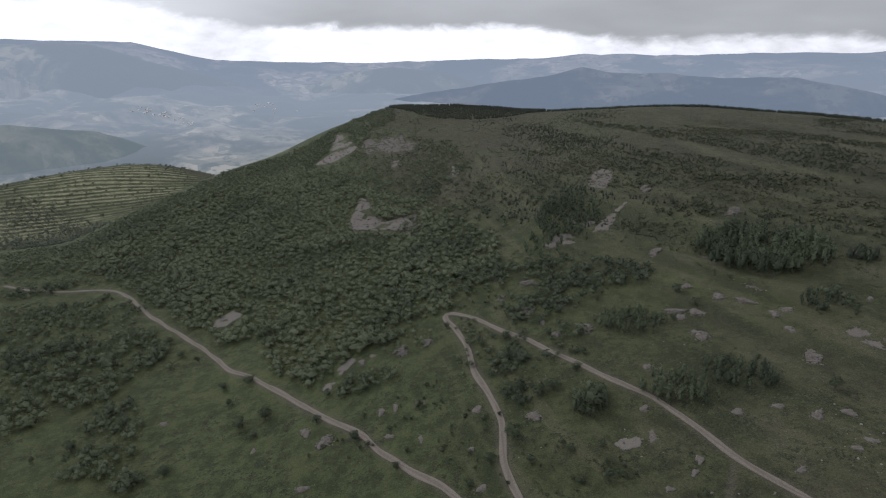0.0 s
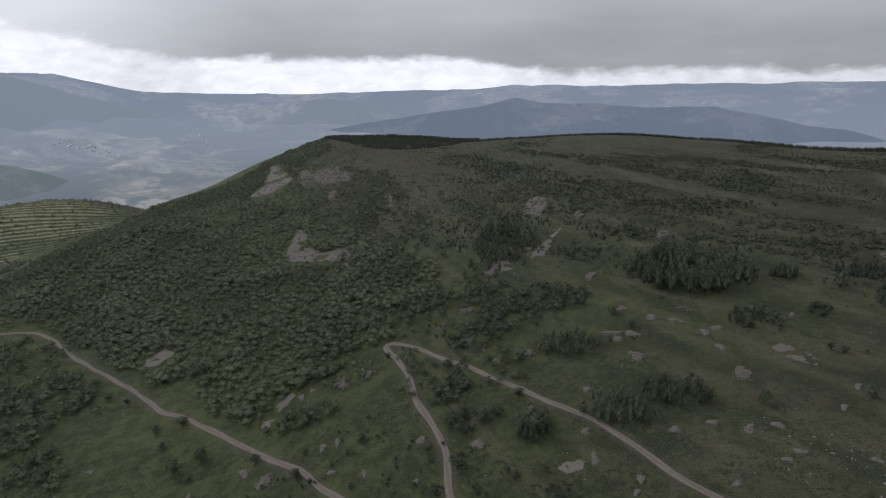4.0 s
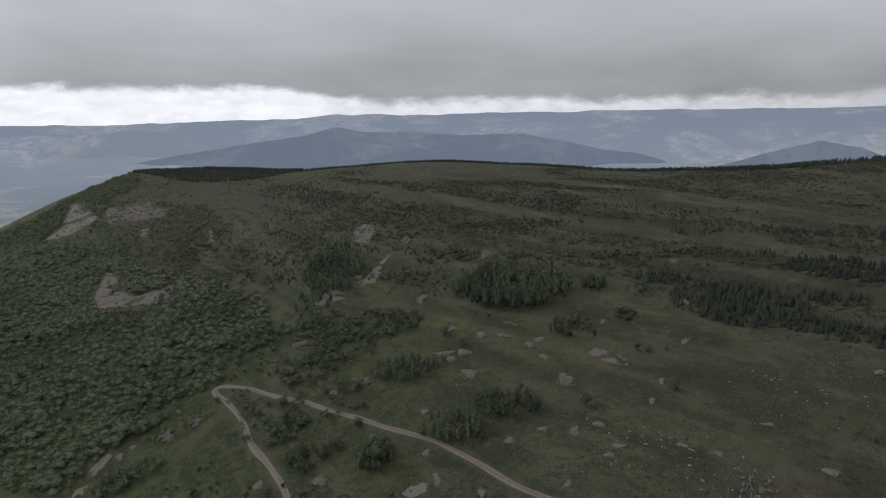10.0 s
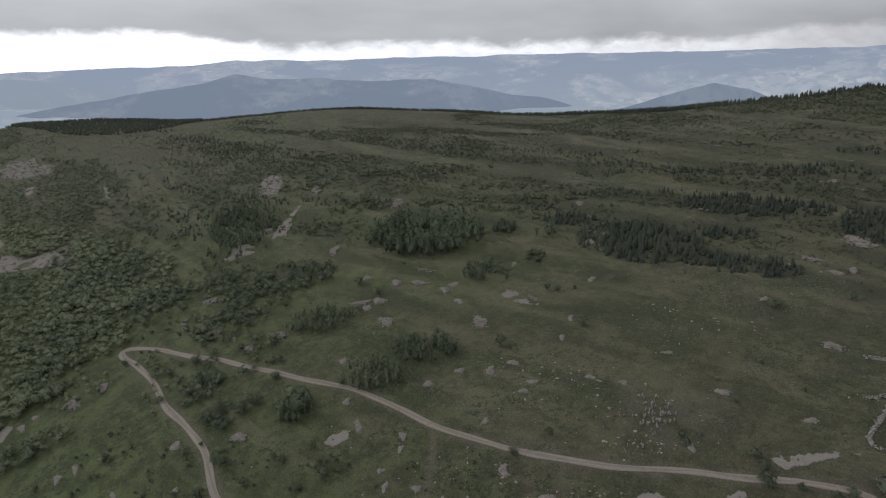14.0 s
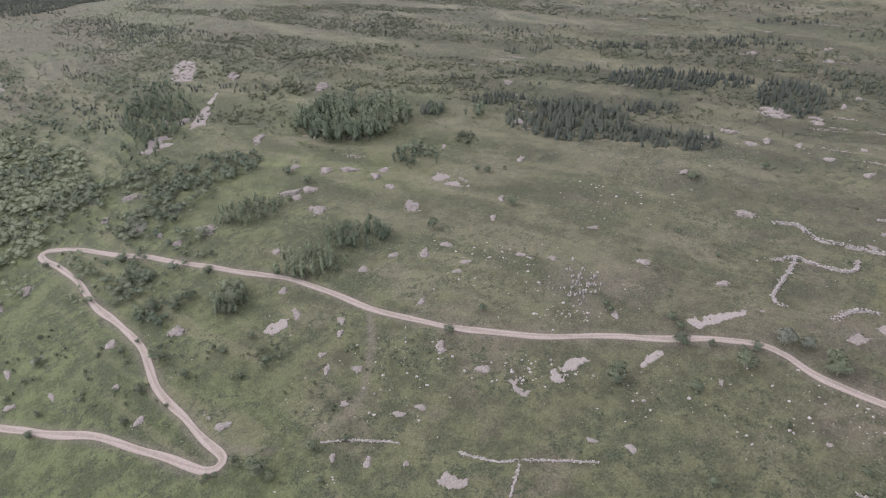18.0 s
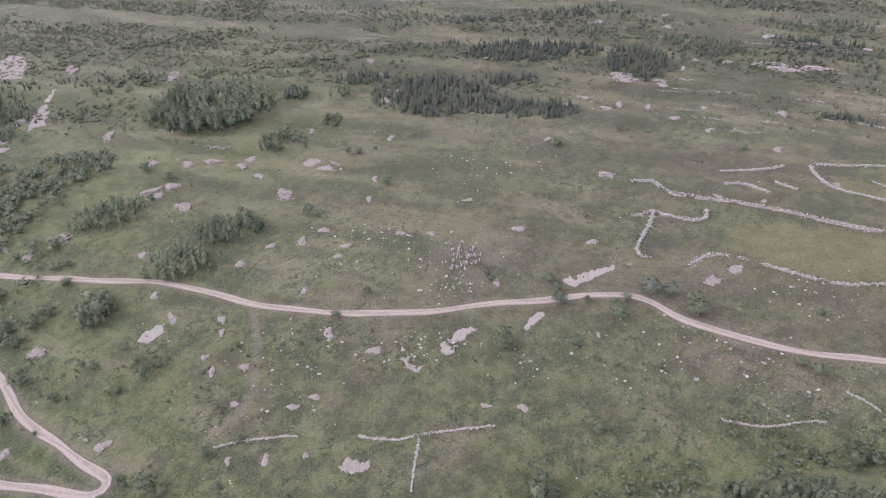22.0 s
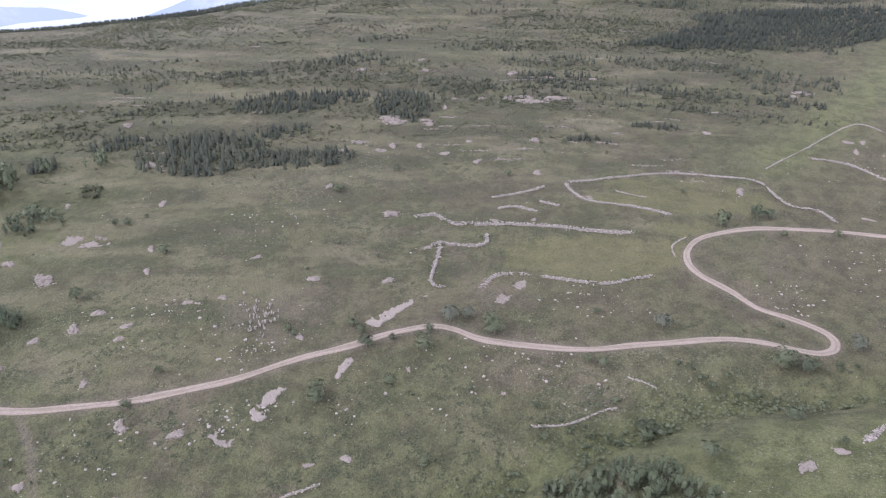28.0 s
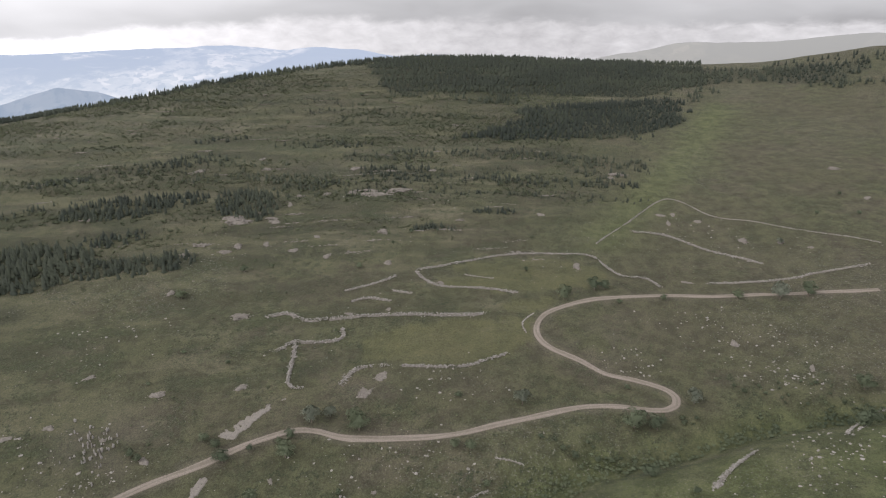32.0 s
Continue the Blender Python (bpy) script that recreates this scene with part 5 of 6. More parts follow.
heap(312.7, 92, 2.6, 2.3)
heap(349.7, 105, 3.5, 3.3)
heap(446.7, 152.3, 4.4, 3.1)
heap(452.7, 225.7, 2.6, 2.6)
heap(404.9, 126.4, 9.1, 3.7)
heap(403.1, 140.9, 3.7, 3.3)
heap(401.2, 157.5, 3.7, 2.5)
heap(391.8, 171.5, 2.6, 2.7)
heap(375.7, 171.6, 1.8, 2.3)
heap(133.5, 186.1, 1.8, 1.7)
heap(335.5, 138.5, 1.6, 2.5)
heap(415.1, 113.9, 9.3, 3.7)
heap(411.2, 131.3, 5.6, 2.9)
heap(454.4, 98.6, 2.8, 1.6)
heap(347.8, 195.1, 5.9, 3.4)
heap(354.3, 173.8, 3.8, 2.4)
heap(392.7, 19.9, 2.7, 1.5)
heap(471.2, -27.6, 6.1, 3)
heap(393.2, -53.5, 1.6, 3)
heap(404.3, -50, 2.8, 2.1)
heap(157.6, -29.1, 1.9, 2.9)
heap(165.1, -36.8, 1.9, 1.6)
heap(171.9, -43.5, 1.3, 1.4)
heap(269.7, 79.4, 1.3, 1.3)
heap(261.1, 95, 2.5, 1.1)
heap(373.5, -90.3, 2.3, 3.8)
heap(370.7, -108.5, 1.7, 2.8)
heap(406.3, -57.1, 1.8, 2.5)
heap(397.3, -70.2, 2.1, 2.4)
heap(266.7, -66.5, 1.8, 2.5)
heap(248.9, -90.3, 1.2, 2.6)
heap(485.8, -167.6, 3.1, 3.6)
heap(433.2, -170.6, 2, 2.6)
heap(364.6, -121.4, 1.7, 1.5)
heap(298.6, 61.5, 1.6, 1.9)
heap(409.6, 140.4, 4.5, 2)
heap(330.9, -2.4, 2.1, 3.4)
heap(322.3, -54.9, 2.9, 1.2)
heap(324.2, 270.8, 5.5, 2.2)
heap(464.3, -22.6, 3.2, 1.9)

# strewn stones: place, spread, count
standing_stones(163.6, 148.8, 8, 13.2, 60)
stones(148.9, 138.8, 14.2, 7.6, 60)
stones(250.1, -23.7, 14.1, 14.1, 60)
stones(241.5, -81.1, 21.3, 11.9, 80)
stones(186.1, -77.6, 15.6, 28.5, 150)
stones(221.8, 43.7, 19.5, 13.8, 60)
stones(279.3, -57.6, 33.7, 18.8, 90)
stones(142.8, 86.3, 35.8, 13.7, 50)
stones(120.9, 128.1, 16.7, 7.4, 70)
stones(150.7, 182.6, 18, 11.7, 50)
stones(262.2, -76.1, 30, 19.6, 90)
stones(173.9, 40.4, 24.2, 10.9, 45)
stones(182.8, 53, 29, 10.3, 30)
stones(87.3, 153.4, 24.4, 19.5, 70)
stones(150.7, 158.1, 31.8, 16.8, 60)
stones(297.4, 184.8, 46.1, 22.2, 60)
stones(395, 100.9, 63.4, 27.1, 60)
stones(35, 534.9, 20.8, 60, 60)
stones(221.5, 182.3, 26, 21.7, 60)
stones(377.8, -72.1, 33.5, 21.7, 50)

# groves: kind, place, half width, half depth, trees, height
grove("L", 169.8, 339.6, 33.3, 27, 260, 12)
grove("P", 215.3, 325.9, 7.5, 5.3, 19, 6.2)
grove("L", 214.1, 321.5, 7.4, 5.6, 9, 9)
grove("L", 229.2, 303.9, 5.7, 4.9, 7, 9.5)
grove("C", 205.2, 280.6, 6.1, 4.6, 10, 4.5)
grove("L", 169.2, 280.2, 7.6, 9, 20, 6.5)
grove("L", 84.8, 280.9, 16.1, 9, 60, 7)
grove("L", 88.3, 227.9, 12.2, 10.2, 62, 6.5)
grove("L", 114.3, 231.8, 13.9, 8.2, 62, 6.5)
grove("L", 55.9, 223.6, 6.7, 6.2, 26, 5)
grove("L", 97.7, 218.6, 4.6, 5.7, 6, 5)
grove("B", 60.4, 353.6, 14.4, 21, 40, 4)
grove("B", 83, 340.5, 15.6, 18.8, 36, 4.5)
grove("B", 98.5, 330.1, 9.2, 12.6, 16, 5)
grove("B", 44.7, 308.4, 15.7, 14.4, 36, 4)
grove("B", 55, 282, 10.6, 10.6, 16, 3.5)
grove("B", 33.2, 262.6, 12.5, 9.2, 26, 4)
grove("B", 31.6, 238.1, 7, 9.3, 16, 4)
grove("B", 2.5, 369.7, 33.2, 20, 60, 4)
grove("B", -14.7, 354.6, 16.1, 14.8, 34, 4)
grove("B", 30.7, 369.6, 19.9, 13.9, 34, 4.5)
grove("B", 50.7, 315.5, 14.5, 11.5, 24, 4)
grove("B", -18, 307.4, 12.9, 14.2, 18, 3.5)
grove("B", 23.5, 284, 16, 11.1, 18, 3)
grove("B", 50.9, 266.4, 7.6, 6.8, 8, 3)
grove("B", 12.9, 453.9, 35.8, 31.6, 60, 4.5)
grove("B", -33.3, 637, 54.8, 60, 80, 4.5)
grove("B", 7.1, 654.3, 33.6, 43.1, 36, 3.5)
grove("B", 66.1, 663.4, 39.8, 58.7, 40, 2.5)
grove("B", 166.9, 440.3, 26.4, 31.7, 50, 2.5)
grove("B", 135.5, 721.4, 56.1, 60, 50, 2.2)
grove("B", 68.5, 333.4, 21.4, 13.9, 36, 3.5)
grove("B", 44, 325.5, 14.9, 12.6, 20, 3.5)
grove("L", 82.3, 439.1, 21.4, 32, 40, 7)
grove("L", 84.9, 434.5, 21.2, 52.4, 80, 8)
grove("L", 59.6, 387.3, 10.4, 20.4, 24, 7)
grove("L", 78.4, 437.1, 14.5, 39.6, 90, 6)
grove("B", 79.3, 499.4, 19.6, 39.2, 50, 4)
grove("B", 8.4, 536.2, 39.4, 60, 130, 3.5)
grove("B", 1.7, 419.3, 29.7, 25.1, 70, 5)
grove("B", -5.6, 489.1, 25.6, 31.9, 40, 5)
grove("P", 263.3, 256, 27, 22.4, 144, 6.2)
grove("P", 279.1, 205.5, 23.8, 8.5, 86, 4.7)
grove("P", 271.6, 226.1, 13.8, 8.7, 43, 3.9)
grove("P", 304, 241.6, 16.9, 8.4, 52, 3.9)
grove("P", 252.1, 311.1, 15.5, 9.8, 48, 4.7)
grove("C", 213.4, 387.8, 38.3, 8.5, 45, 4)
grove("C", 229.6, 460.2, 52.8, 11.7, 50, 4)
grove("C", 157.4, 413.4, 21.1, 11.7, 30, 4.5)
grove("C", 197.6, 473.6, 24.2, 8.5, 24, 4)
grove("C", 252.6, 394.7, 28.2, 6.9, 30, 4)
grove("C", 258.5, 352.5, 30.2, 3.7, 30, 4)
grove("P", 347.3, 255.3, 41.6, 14.8, 144, 4.7)
grove("P", 367.8, 197.3, 18, 22.6, 96, 5.1)
grove("P", 409.9, 170.6, 21.4, 6.3, 52, 3.9)
grove("P", 405.7, 232.8, 26.8, 11.5, 48, 3.1)
grove("C", 126, 397.5, 10.9, 8.6, 10, 4)
grove("P", 449.1, 125.9, 26.7, 8.6, 57, 3.9)
grove("P", 304.6, 327.9, 34.5, 6.7, 62, 3.5)
grove("C", 146.5, 495, 24.4, 26.7, 36, 4)
grove("C", 155.9, 592.7, 36.6, 15.9, 26, 4)
grove("P", 260.6, 268.3, 29.2, 23.3, 144, 5.5)
grove("P", 340, 267.3, 31.3, 16.1, 110, 4.3)
grove("P", 367.3, 193.7, 16, 24.5, 96, 4.7)
grove("P", 417.8, 185.5, 28.4, 8.9, 62, 3.9)
grove("P", 360.4, 78.3, 12.6, 3.8, 38, 3.5)
grove("P", 434.2, 265.3, 29, 14.7, 62, 3.9)
grove("P", 476.8, 136.8, 37.8, 7.7, 62, 3.5)
grove("P", 493.3, 204.8, 27.9, 8.6, 43, 3.5)
grove("P", 495.9, 50.1, 47.6, 9.7, 96, 3.5)
grove("P", 494, -17.3, 32.9, 11.4, 81, 3.9)
grove("P", 448.8, 29.5, 43.2, 7.9, 81, 3.5)
grove("P", 452.8, -21.8, 21.8, 8.3, 48, 3.5)
grove("P", 441.8, 114.3, 30.5, 6.7, 48, 3.1)
grove("P", 391.6, 47.2, 15.2, 4, 33, 3.1)
grove("P", 325.1, 370.7, 18.8, 6.7, 28, 3.5)
grove("P", 371.4, 328.4, 18.8, 10.5, 38, 3.5)
grove("P", 416, 292.6, 24.3, 8.7, 38, 3.1)
grove("P", 559, 11, 75.9, 9.4, 70, 5)
grove("P", 607.8, -26.1, 51.5, 23.9, 60, 5)
grove("P", 648.4, 88.5, 33.1, 8.9, 30, 7)
grove("P", 741.8, 77.2, 125.6, 38.9, 160, 6)
grove("P", 799, -43.2, 53.9, 60, 80, 8)
grove("P", 788.8, -160.4, 88.1, 25.1, 80, 7)
grove("P", 725.1, -106.4, 27.8, 39.4, 26, 6)
grove("P", 805.8, -247, 63.8, 37.3, 60, 6)
grove("P", 705.9, -243.3, 31.4, 9.3, 24, 6)
grove("P", 822.9, 86.1, 174.1, 26.3, 100, 6)
grove("P", 501.2, 9, 17.1, 6.8, 14, 4)
grove("P", 469.1, -15.1, 20.1, 6.9, 22, 4)
grove("P", 651.1, 149.8, 39.5, 7.6, 24, 5)
grove("P", 485.4, 271.6, 23.6, 3.6, 14, 4)
grove("P", 494.8, 181.8, 26.9, 5.1, 18, 4)
grove("K", 196.1, -8.5, 15.8, 2.8, 14, 1.8)
grove("K", 214.7, -38.8, 16.9, 2.7, 12, 1.5)
grove("K", 230.5, -74.7, 18.2, 3.8, 14, 1.6)
grove("K", 234.1, -88.4, 18.6, 3.2, 10, 1.8)
grove("K", 159.8, 33.6, 17.8, 2.4, 16, 1.6)
grove("K", 161.8, 23.1, 17.9, 1.3, 10, 1.5)
grove("K", 53.9, 189.5, 12.2, 7.6, 12, 2)
grove("K", 93, 161.7, 19.3, 10.5, 14, 1.2)
grove("K", 139.1, 94.1, 27, 9.4, 18, 1.2)
grove("K", 29.7, 156.2, 10.9, 2.8, 8, 2)
grove("K", 71.6, 162.2, 28.3, 12.2, 16, 1.4)
grove("K", 12.4, 225.8, 22.6, 12.4, 14, 1.8)
grove("K", -15.4, 252.1, 19.8, 16.6, 16, 2)
grove("K", 23.5, 207.4, 21.3, 12.1, 16, 1.6)
grove("K", -37.6, 235.1, 19.3, 7.4, 8, 1.8)
grove("K", 19.7, 329.5, 18, 9.7, 10, 2.2)
grove("K", 59.5, 338.3, 18.5, 15, 14, 2.2)
grove("B", 104.7, 66.8, 4.7, 1.7, 4, 5)
grove("B", 169.4, 12.8, 5.5, 1.1, 5, 4)
grove("B", -235.4, 363.2, 33.7, 27.1, 90, 5.5)
grove("B", -183.8, 355.3, 22.2, 20.2, 50, 5.5)
grove("B", -221.3, 321.7, 21.8, 21.5, 50, 5.5)
grove("B", -189.3, 319.3, 19.2, 17.1, 40, 5.5)
grove("B", -163.3, 290.4, 12.8, 18.3, 22, 5)
grove("B", -153.9, 254.6, 16.1, 14.8, 34, 4.5)
grove("B", -134.5, 237.1, 8.2, 8.3, 16, 4.5)
grove("B", -207.6, 288.5, 10.1, 12.4, 12, 5)
grove("B", -269.7, 417.3, 35.8, 17.7, 60, 5)
grove("B", -228, 427.7, 26.2, 17, 36, 5)
grove("B", -189.9, 385.2, 11.8, 9, 20, 5)
grove("B", -270.5, 447.5, 32.8, 9.1, 30, 5)
grove("B", -315.7, 483, 28.1, 9.2, 30, 5)
grove("B", -38.1, 280.3, 17.7, 7.7, 50, 4)
grove("B", -31.7, 331.9, 18.5, 20.2, 60, 5)
grove("B", 62.7, 321.6, 19.2, 20.5, 50, 4)
grove("B", 29, 267.5, 7.6, 11.8, 20, 4)
grove("B", 17.9, 293.3, 8.2, 7.2, 12, 3.5)
grove("B", 50, 359.1, 9.7, 11.6, 18, 4.5)
grove("B", 98.5, 338.3, 14.1, 10.7, 24, 4)
grove("B", 21.3, 359.1, 22.6, 19.9, 50, 4.5)
grove("B", 41.8, 314.6, 11.6, 12.6, 24, 3.5)
grove("B", 26.6, 268.7, 8.9, 14.1, 24, 3.5)
grove("B", 31.4, 244, 7.1, 9.7, 16, 3)
grove("B", 13, 307.2, 7.1, 9, 12, 3)
grove("B", 57.9, 228.9, 6.9, 6.3, 16, 4.5)
grove("B", 177.2, 285.3, 9, 10.2, 14, 4.5)
grove("B", 9.1, 271, 5.2, 9.4, 8, 3)
grove("L", -81.5, 365.1, 20.6, 15.8, 40, 7)

# single bushes and trees: place, height
tree("K", -93.7, 268.4, 6.9)
tree("K", -82.1, 271.8, 7.9)
tree("K", -84.7, 258.9, 4.1)
tree("K", -113.5, 308.1, 4.2)
tree("K", -105.5, 291.5, 4)
tree("K", -100.1, 308.2, 5.3)
tree("K", -171.4, 265.9, 6.4)
tree("K", -186.3, 259.8, 3)
tree("K", -161.4, 264.4, 4)
tree("K", -118.6, 242.4, 4.7)
tree("K", -55.6, 257.8, 4)
tree("K", -36.5, 238.9, 4.2)
tree("K", -31, 237.9, 2.3)
tree("K", -10.5, 248.9, 4.2)
tree("K", 16.3, 204.1, 4.4)
tree("K", 25.5, 217.9, 4.2)
tree("K", 44.6, 201.8, 3.2)
tree("K", 44.3, 238.7, 5.3)
tree("K", 56.9, 223.9, 8.5)
tree("K", 28.9, 287.5, 4.1)
tree("K", 55.2, 249.6, 3.2)
tree("K", 143.4, 316.3, 2.3)
tree("K", 117.8, 291, 4.8)
tree("K", 143.5, 218.2, 6)
tree("K", 89.5, 331.7, 2.9)
tree("K", -153.4, 354.8, 4.1)
tree("K", -140.4, 346.5, 3.3)
tree("K", -167.6, 374.4, 4.3)
tree("K", -49, 280.9, 2.6)
tree("K", -209.4, 339.9, 7.7)
tree("K", -18.1, 218.9, 3.4)
tree("K", -13.9, 222.1, 3)
tree("K", 9, 195.3, 2.7)
tree("K", 31.4, 244, 4.5)
tree("K", 30.6, 199.3, 3.9)
tree("K", 92.8, 326.9, 5.8)
tree("K", 180.5, 271.3, 3.3)
tree("K", 126, 243.1, 2.9)
tree("K", 1.7, 313, 3.3)
tree("K", -103.3, 356.4, 9.8)
tree("K", 180.9, 210.8, 5.3)
tree("K", 190.7, 241.8, 3.7)
tree("K", 168.2, 276.3, 3.3)
tree("K", 255.4, 172.7, 5.2)
tree("K", 287.7, 158.2, 3.9)
tree("K", 216.3, 148.2, 2.3)
tree("K", 165.3, 104.9, 5.2)
tree("K", 110.9, 159, 3.4)
tree("K", 177.5, 91.3, 2.6)
tree("K", 172, 86.6, 6.6)
tree("K", 172.2, 98.9, 2.6)
tree("K", 189.5, 67.5, 6.8)
tree("K", 137.2, 107.3, 6.3)
tree("K", 54.1, 185.8, 4.6)
tree("K", 80.4, 173.1, 2.6)
tree("K", 42.3, 205.4, 2.8)
tree("K", 25.7, 214.2, 6.2)
tree("K", 113.7, 305.6, 5)
tree("K", 56, 253.4, 4.2)
tree("K", 60.2, 261.7, 3.3)
tree("K", 39.7, 238.1, 6.7)
tree("K", 55.6, 201.9, 3.2)
tree("K", 200, 240, 2.1)
tree("K", 178, 266.9, 2.2)
tree("K", 304, 104.3, 3.8)
tree("K", 59.3, 115.2, 1.5)
tree("K", 37.9, 143.1, 3.6)
tree("K", 35.7, 147.2, 6.7)
tree("K", 16.5, 230, 3)
tree("K", 52.2, 144.6, 3.3)
tree("K", 61.1, 141.3, 2.3)
tree("K", 129.2, 65.8, 4.1)
tree("K", 153.8, 38.4, 2.7)
tree("K", 162.5, 43.9, 3.4)
tree("K", 161.4, 65.1, 2.4)
tree("K", 110.4, 94.6, 1.6)
tree("K", 170.8, 26.6, 2.1)
tree("K", 188.1, 29.1, 4.4)
tree("K", 160.2, 131.3, 3.1)
tree("K", 126.6, 160.7, 3.1)
tree("K", 213.5, 128, 2.2)
tree("K", 195.4, 150.4, 1.8)
tree("K", 48.6, 132.4, 2.6)
tree("K", 149.9, 331.8, 3.1)
tree("K", 104.1, 280, 3.6)
tree("K", 295.9, 147, 2.2)
tree("K", 333.8, 94.8, 2.3)
tree("K", 351.6, 89, 3)
tree("K", 106.8, 68.2, 6)
tree("S", 189.6, 84.6, 7)
tree("S", 194.1, 79.6, 4.3)
tree("S", 215.6, 14.6, 6.8)
tree("K", 294.8, 2.7, 8.1)
tree("K", 307.2, -11.2, 7.9)
tree("K", 309, -15.8, 5.3)
tree("K", 308.3, -43.1, 3.7)
tree("K", 295.8, -22.4, 3.1)
tree("K", 208.9, -23.9, 7.8)
tree("K", 209.3, -31.4, 7.1)
tree("S", 225, -45.4, 6.7)
tree("K", 181.7, 89.1, 4.2)
tree("K", 140, 108.6, 6.3)
tree("K", 154.6, -6.1, 5.4)
tree("K", 182.7, -27, 5.4)
tree("K", 168.8, -37.7, 2.4)
tree("K", 166.4, 11.4, 5.2)
tree("K", 174.4, 21.8, 2.5)
tree("K", 192.4, -4.5, 3.3)
tree("K", 246.1, 95.8, 1.8)
tree("K", 187.9, 245.7, 3.7)
tree("K", 215.1, 37.9, 2.8)
tree("K", 153.1, 89.4, 4.2)
tree("K", 170.6, 110.2, 3.8)
tree("K", 188.8, 34.4, 3.7)
tree("K", 308.8, -105, 8.3)
tree("S", 305.5, -92.5, 9.2)
tree("K", 305.9, -74.9, 5.3)
tree("K", 236, -103.5, 6.8)
tree("K", 439.8, -157.3, 2.3)
tree("S", 368.9, -107.5, 3.8)
tree("K", 192.6, 70, 6.9)
tree("K", 172.7, 115.5, 3.5)
tree("K", 161.4, 134.7, 3.5)
tree("K", 210.7, -94.6, 7.5)
tree("K", 408.9, -158.3, 2.9)
tree("K", 409.7, -136.5, 2.8)
tree("K", 637.6, 208.6, 4.3)
tree("K", 623.5, 176.3, 4.2)
tree("K", 642.6, 292.6, 4.5)
tree("K", 543.9, 244.6, 3.8)
tree("K", 321.2, 22.6, 2.7)
tree("K", 230.8, -22.7, 2.5)

# woods; a tone of 1.0 lightens the leaves in place of haze
forest("B", [(-314.2, 547.9), (-306.2, 595.3), (-278.7, 648.4), (-242, 734.7), (-175.3, 780.3), (-111.6, 711.8), (-91.1, 647.7), (-47, 579.6), (-11.1, 534.3), (6.9, 492.9), (36.6, 435.2), (32.9, 385.7), (-1.3, 371), (4.9, 337.2), (-4.2, 328.7), (-25.7, 334.5), (-36.9, 322.2), (-55.9, 308.6), (-61.6, 291.1), (-85.5, 296.9), (-99.8, 342.3), (-117, 356.9), (-142.7, 373.3), (-179.8, 405.7), (-224.6, 465.9), (-266.3, 499.4)],
       4.3, 5.8, "forest", "dense dark-green broadleaf forest covering the steep slope")
forest("B", [(-225, 719.9), (-175.3, 780.3), (-162, 857.9), (-108.6, 902.1), (-29.3, 793.6), (10.5, 777.9), (19.3, 629.1), (-11.1, 537.1), (-52.3, 583), (-91.1, 647.7), (-139.4, 664.4), (-185.6, 686.5)],
       6.5, 4.5, "open_wood", "open broadleaf wood under the brow of the hill")
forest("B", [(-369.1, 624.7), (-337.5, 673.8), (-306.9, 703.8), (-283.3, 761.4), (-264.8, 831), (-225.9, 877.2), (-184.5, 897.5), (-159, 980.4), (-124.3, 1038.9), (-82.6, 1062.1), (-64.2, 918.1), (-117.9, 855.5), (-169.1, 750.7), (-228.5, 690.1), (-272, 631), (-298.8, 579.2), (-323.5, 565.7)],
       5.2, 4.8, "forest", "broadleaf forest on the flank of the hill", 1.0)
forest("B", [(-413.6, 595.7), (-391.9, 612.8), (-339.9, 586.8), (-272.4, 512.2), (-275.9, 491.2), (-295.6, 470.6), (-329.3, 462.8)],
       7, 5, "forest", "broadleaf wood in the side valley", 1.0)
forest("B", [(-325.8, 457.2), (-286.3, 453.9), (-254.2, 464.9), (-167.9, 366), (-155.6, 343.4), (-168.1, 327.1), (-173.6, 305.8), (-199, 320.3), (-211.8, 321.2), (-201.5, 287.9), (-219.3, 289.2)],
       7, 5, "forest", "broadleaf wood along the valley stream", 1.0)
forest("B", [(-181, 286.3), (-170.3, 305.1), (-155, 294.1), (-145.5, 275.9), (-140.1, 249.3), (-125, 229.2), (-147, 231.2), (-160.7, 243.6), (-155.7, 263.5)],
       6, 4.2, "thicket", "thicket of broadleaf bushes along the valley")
# silvery leaves lighten this far wood in place of haze
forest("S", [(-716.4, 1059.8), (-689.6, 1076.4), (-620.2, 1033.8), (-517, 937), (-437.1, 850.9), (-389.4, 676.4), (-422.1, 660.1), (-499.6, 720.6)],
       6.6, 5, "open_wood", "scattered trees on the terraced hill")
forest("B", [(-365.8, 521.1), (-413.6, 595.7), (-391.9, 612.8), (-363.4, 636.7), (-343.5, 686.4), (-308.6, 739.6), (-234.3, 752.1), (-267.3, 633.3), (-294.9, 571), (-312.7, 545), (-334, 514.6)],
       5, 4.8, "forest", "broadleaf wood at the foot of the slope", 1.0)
forest("P", PINEWOOD_1,
       4.0, 5.2, "pine_forest", "dense dark pine plantation on the hilltop")
forest("P", PINEWOOD_2,
       3.8, 5, "pine_forest", "dense dark pine plantation below the hilltop")
forest("P", PINEWOOD_3,
       7, 5, "open_wood", "open pine wood along the crest")

